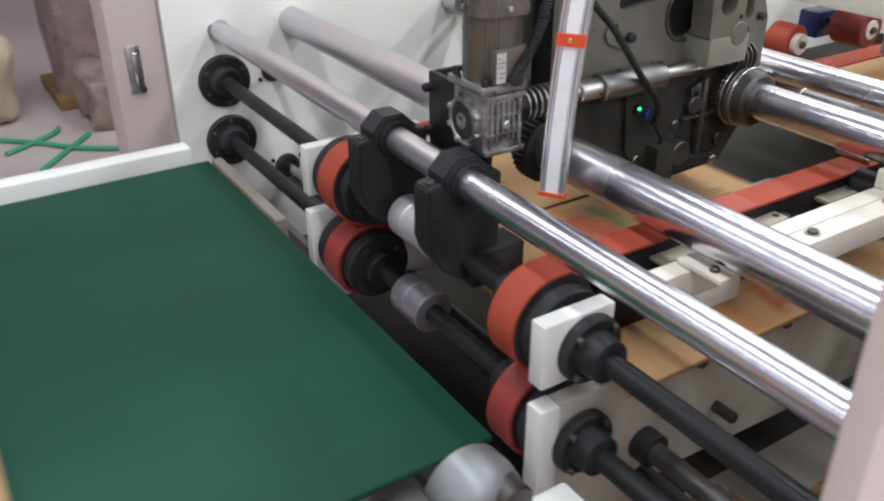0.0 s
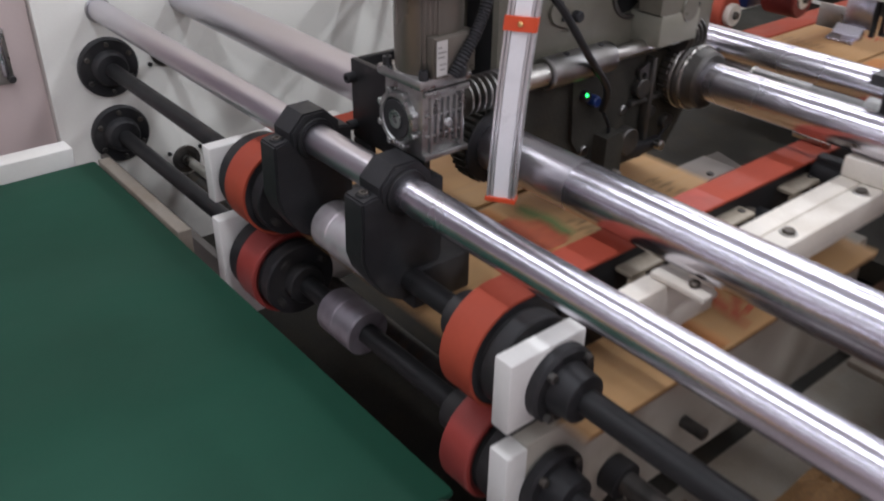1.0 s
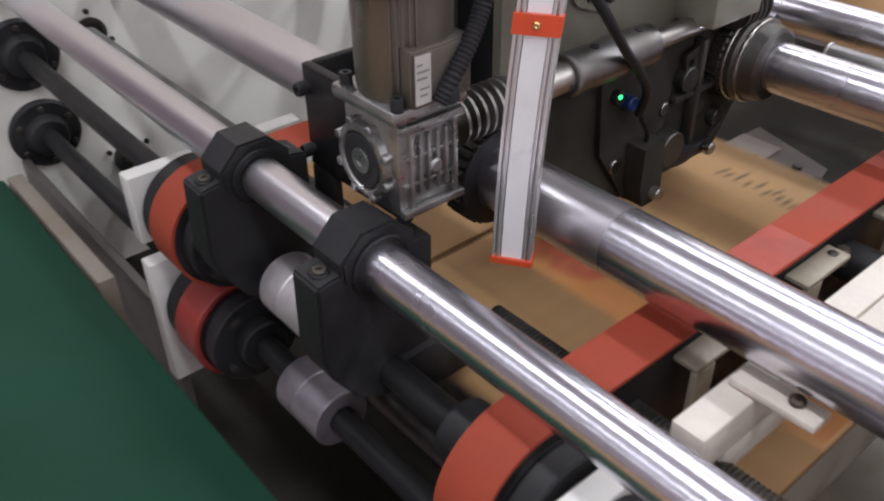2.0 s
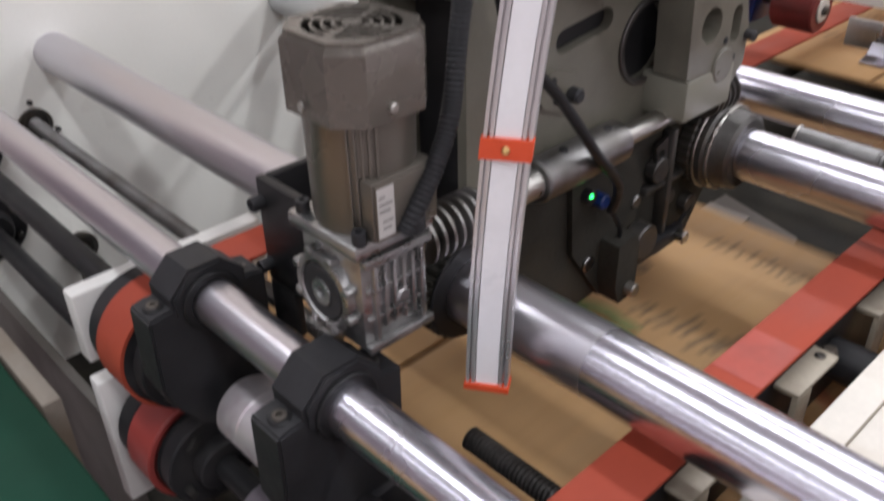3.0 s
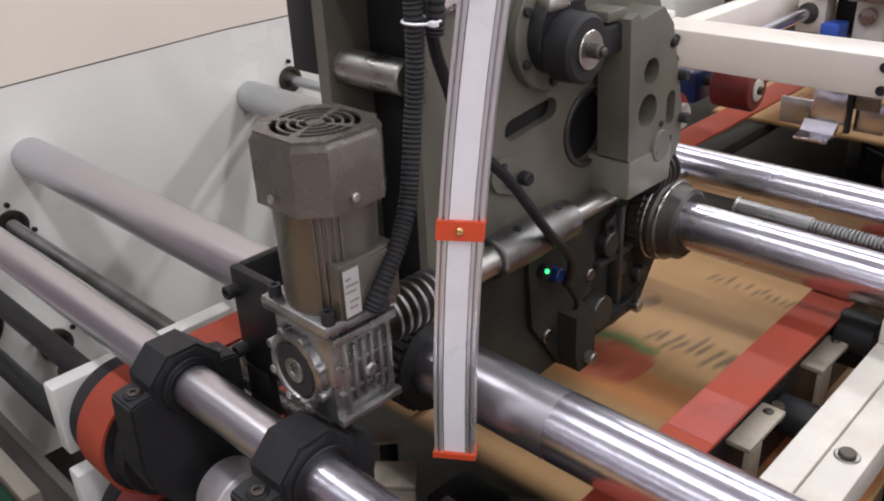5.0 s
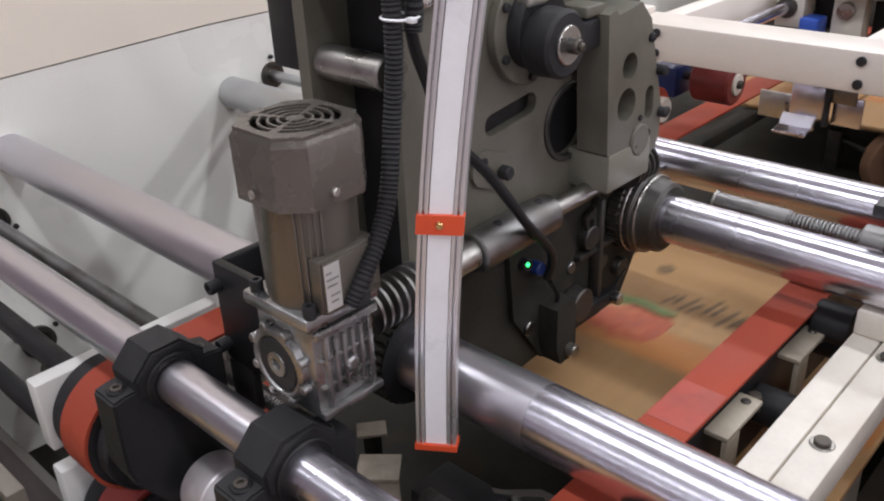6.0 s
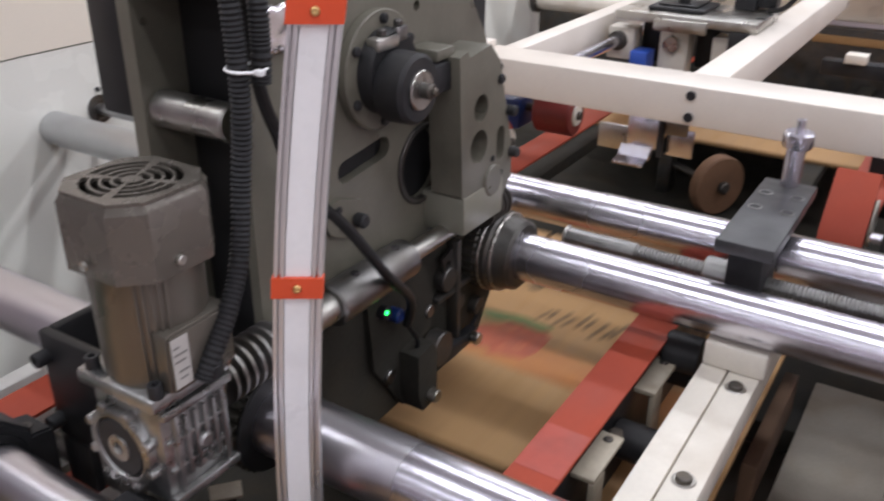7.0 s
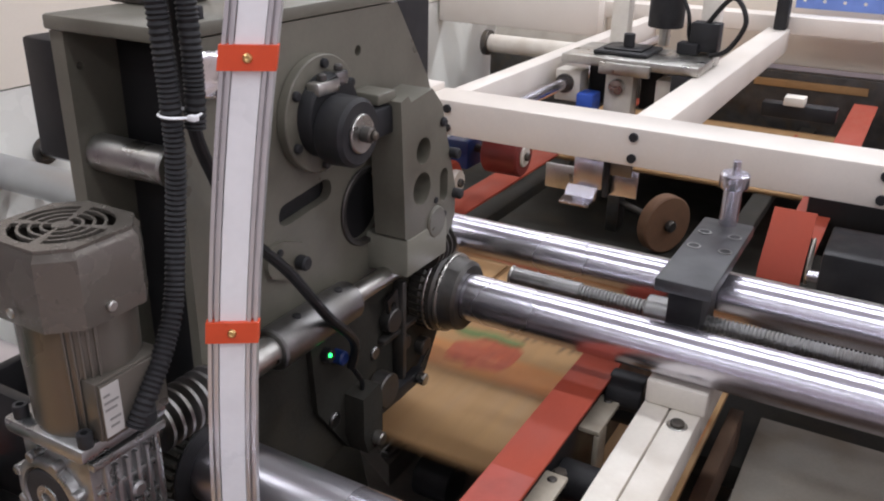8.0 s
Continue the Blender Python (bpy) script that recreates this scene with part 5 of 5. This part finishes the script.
def carton():
    """A folded printed carton blank; its origin is the middle of its leading edge, at the underside."""
    c = thing("carton_blank", (0, 0, 0), "flat folded brown corrugated carton with red and orange fruit print", "carton", "carton blanks")
    z = BT
    part("under_layer", box(BX0, BX1, 0, BL, 0, z * .45, .0008), KRAFT_DARK, c, "brown corrugated under layer")
    far = part("far_panel", box(BX0, SLOT - .0058, .0, BL, z * .46, z, .0012), KRAFT, c)
    near = part("near_panel", box(SLOT + .0058, BX1, 0, BL, z * .46, z, .0012), KRAFT, c)
    for x in (BX0 + .002, BX1 - .002):
        part("cut_edge", box(x - .0023, x + .0023, .001, BL - .001, .0005, z * .8, .0003), KRAFT_DARK, c)
    part("orange_band", box(SLOT + .012, BX1 - .004, .205, .285, z - .0003, z + .0003, 0), INK_ORANGE, near, "faded orange printed band")
    part("strawberry", blob(-1.015, .287, .055, .058, 14, 3, z), INK_RED, near, "red printed fruit")
    part("strawberry", blob(-1.055, .268, .030, .035, 12, 5, z + .0006), INK_RED, near, "red printed fruit")
    for k, (x, y, rx, ry) in enumerate(((-1.078, .330, .026, .013), (-1.040, .338, .034, .011), (-1.000, .332, .030, .010))):
        part("leaf", blob(x, y, rx, ry, 10, 11 + k, z + .0012 + .0006 * k), INK_GREEN, near, "green printed leaf")
    rnd = random.Random(4)
    x = -1.012
    while x < -.755:
        h = rnd.uniform(.03, .062)
        y = .388 + rnd.uniform(-.012, .012)
        bm = box(0, .0075, -h / 2, h / 2, 0, .0004, 0)
        bmesh.ops.transform(bm, matrix=pose(x, y, z, 0, 0, rnd.uniform(-22, -4)), verts=bm.verts)
        part("print_bar", bm, INK_BLACK, near)
        x += rnd.uniform(.011, .021)
    x = -1.03
    while x < -.86:
        h = rnd.uniform(.016, .034)
        bm = box(0, .006, -h / 2, h / 2, 0, .0004, 0)
        bmesh.ops.transform(bm, matrix=pose(x, .600 + rnd.uniform(-.008, .008), z, 0, 0, rnd.uniform(-20, 0)), verts=bm.verts)
        part("print_bar", bm, INK_BLACK, near)
        x += rnd.uniform(.010, .018)
    for k, (x, y, h, a) in enumerate(((-.700, .385, .12, 38), (-.735, .375, .10, 62), (-.69, .345, .09, 80), (-.715, .410, .08, 50), (-.675, .395, .07, 12), (-.79, .585, .09, 6), (-.80, .565, .06, -18))):
        bm = box(-.005, .005, -h / 2, h / 2, 0, .0004, 0)
        bmesh.ops.transform(bm, matrix=pose(x, y, z + .0008 + .0005 * k, 0, 0, a), verts=bm.verts)
        part("red_stroke", bm, INK_RED, near)
    part("round_mark", blob(-1.064, .464, .014, .018, 12, 8, z), INK_BLACK, near)
    for k in range(7):
        h = .03 + .01 * (k % 3)
        bm = box(0, .005, -h / 2, h / 2, 0, .0004, 0)
        bmesh.ops.transform(bm, matrix=pose(-1.39 + k * .02, .25, z, 0, 0, -10), verts=bm.verts)
        part("print_bar", bm, INK_BLACK, far)
    for k in range(8):
        h = .022 + .008 * (k % 3)
        bm = box(0, .0055, -h / 2, h / 2, 0, .0004, 0)
        bmesh.ops.transform(bm, matrix=pose(-1.405 + k * .0185, .462 + .004 * (k % 2), z, 0, 0, -12), verts=bm.verts)
        part("print_bar", bm, INK_BLACK, far)
    for x, y, a in ((-1.245, .452, 55), (-1.222, .462, 68)):
        bm = box(-.0035, .0035, -.030, .030, 0, .0004, 0)
        bmesh.ops.transform(bm, matrix=pose(x, y, z + .0006, 0, 0, a), verts=bm.verts)
        part("red_stroke", bm, INK_RED, far)
    bm = box(-.003, .003, -.02, .02, 0, .0004, 0)
    bmesh.ops.transform(bm, matrix=pose(-1.21, .445, z + .0011, 0, 0, 12), verts=bm.verts)
    part("red_stroke", bm, INK_RED, far)
    return c


SPEED, FEED_Y, STACK_Y = 1.2, 3.62, -3.1
# when each carton's leading edge comes to y = 0.42
WHEN = (-0.949, 0.197, 1.215, 2.275, 3.315, 4.395, 5.435, 6.526, 7.583, 8.660, 9.720, 10.800)
FAST, SLOWING = 1.35, 1.2                        # quicker out of the feeder, until the slowing point
PACE = [1.447 if k == 1 else SPEED for k in range(len(WHEN))]
START = [w - (SLOWING - .42) / p - (FEED_Y - SLOWING) / FAST for w, p in zip(WHEN, PACE)]
STOP = [w + (.42 - STACK_Y) / p for w, p in zip(WHEN, PACE)]
FIRST = carton()
CARTONS = [FIRST] + [copy_thing(FIRST, Matrix.Identity(4)) for _ in WHEN[1:]]


def carton_rows(k):
    """Waits in the feeding stack, runs through at an even speed, ends on the delivered pile."""
    zrun = NIP + .001
    zend = .757 + k * (BT + .0012)
    rows = []
    for i in range(0, 81):
        t = i / 10
        if t < START[k]:
            y, z = FEED_Y, zrun + sum(1 for j in range(k + 1) if START[j] > t) * (BT + .001)
        elif t > STOP[k]:
            y, z = STACK_Y, zend
        else:
            y = .42 - PACE[k] * (t - WHEN[k])
            if y > SLOWING:
                y = SLOWING + (y - SLOWING) * FAST / PACE[k]
            z = zrun
            if y < -.35:
                z -= .004 * min(1, (-.35 - y) / .3)
            if y < -1.9:
                z += (zend - z) * min(1, (-1.9 - y) / .8)
        rows.append((t, pose(0, y, z)))
    return rows


def spin_rows(y, z, sign):
    rate = math.degrees(SPEED / H_R)
    return [(i / 15, pose(-1.2, y, z, sign * rate * i / 15, 0, 0)) for i in range(0, 121)]


def motions():
    for k, c in enumerate(CARTONS):
        walk(c, carton_rows(k))
    walk(UPPER_SHAFT, spin_rows(H_Y, H1_Z, -1))
    walk(LOWER_SHAFT, spin_rows(H_Y, H2_Z, 1))


motions()
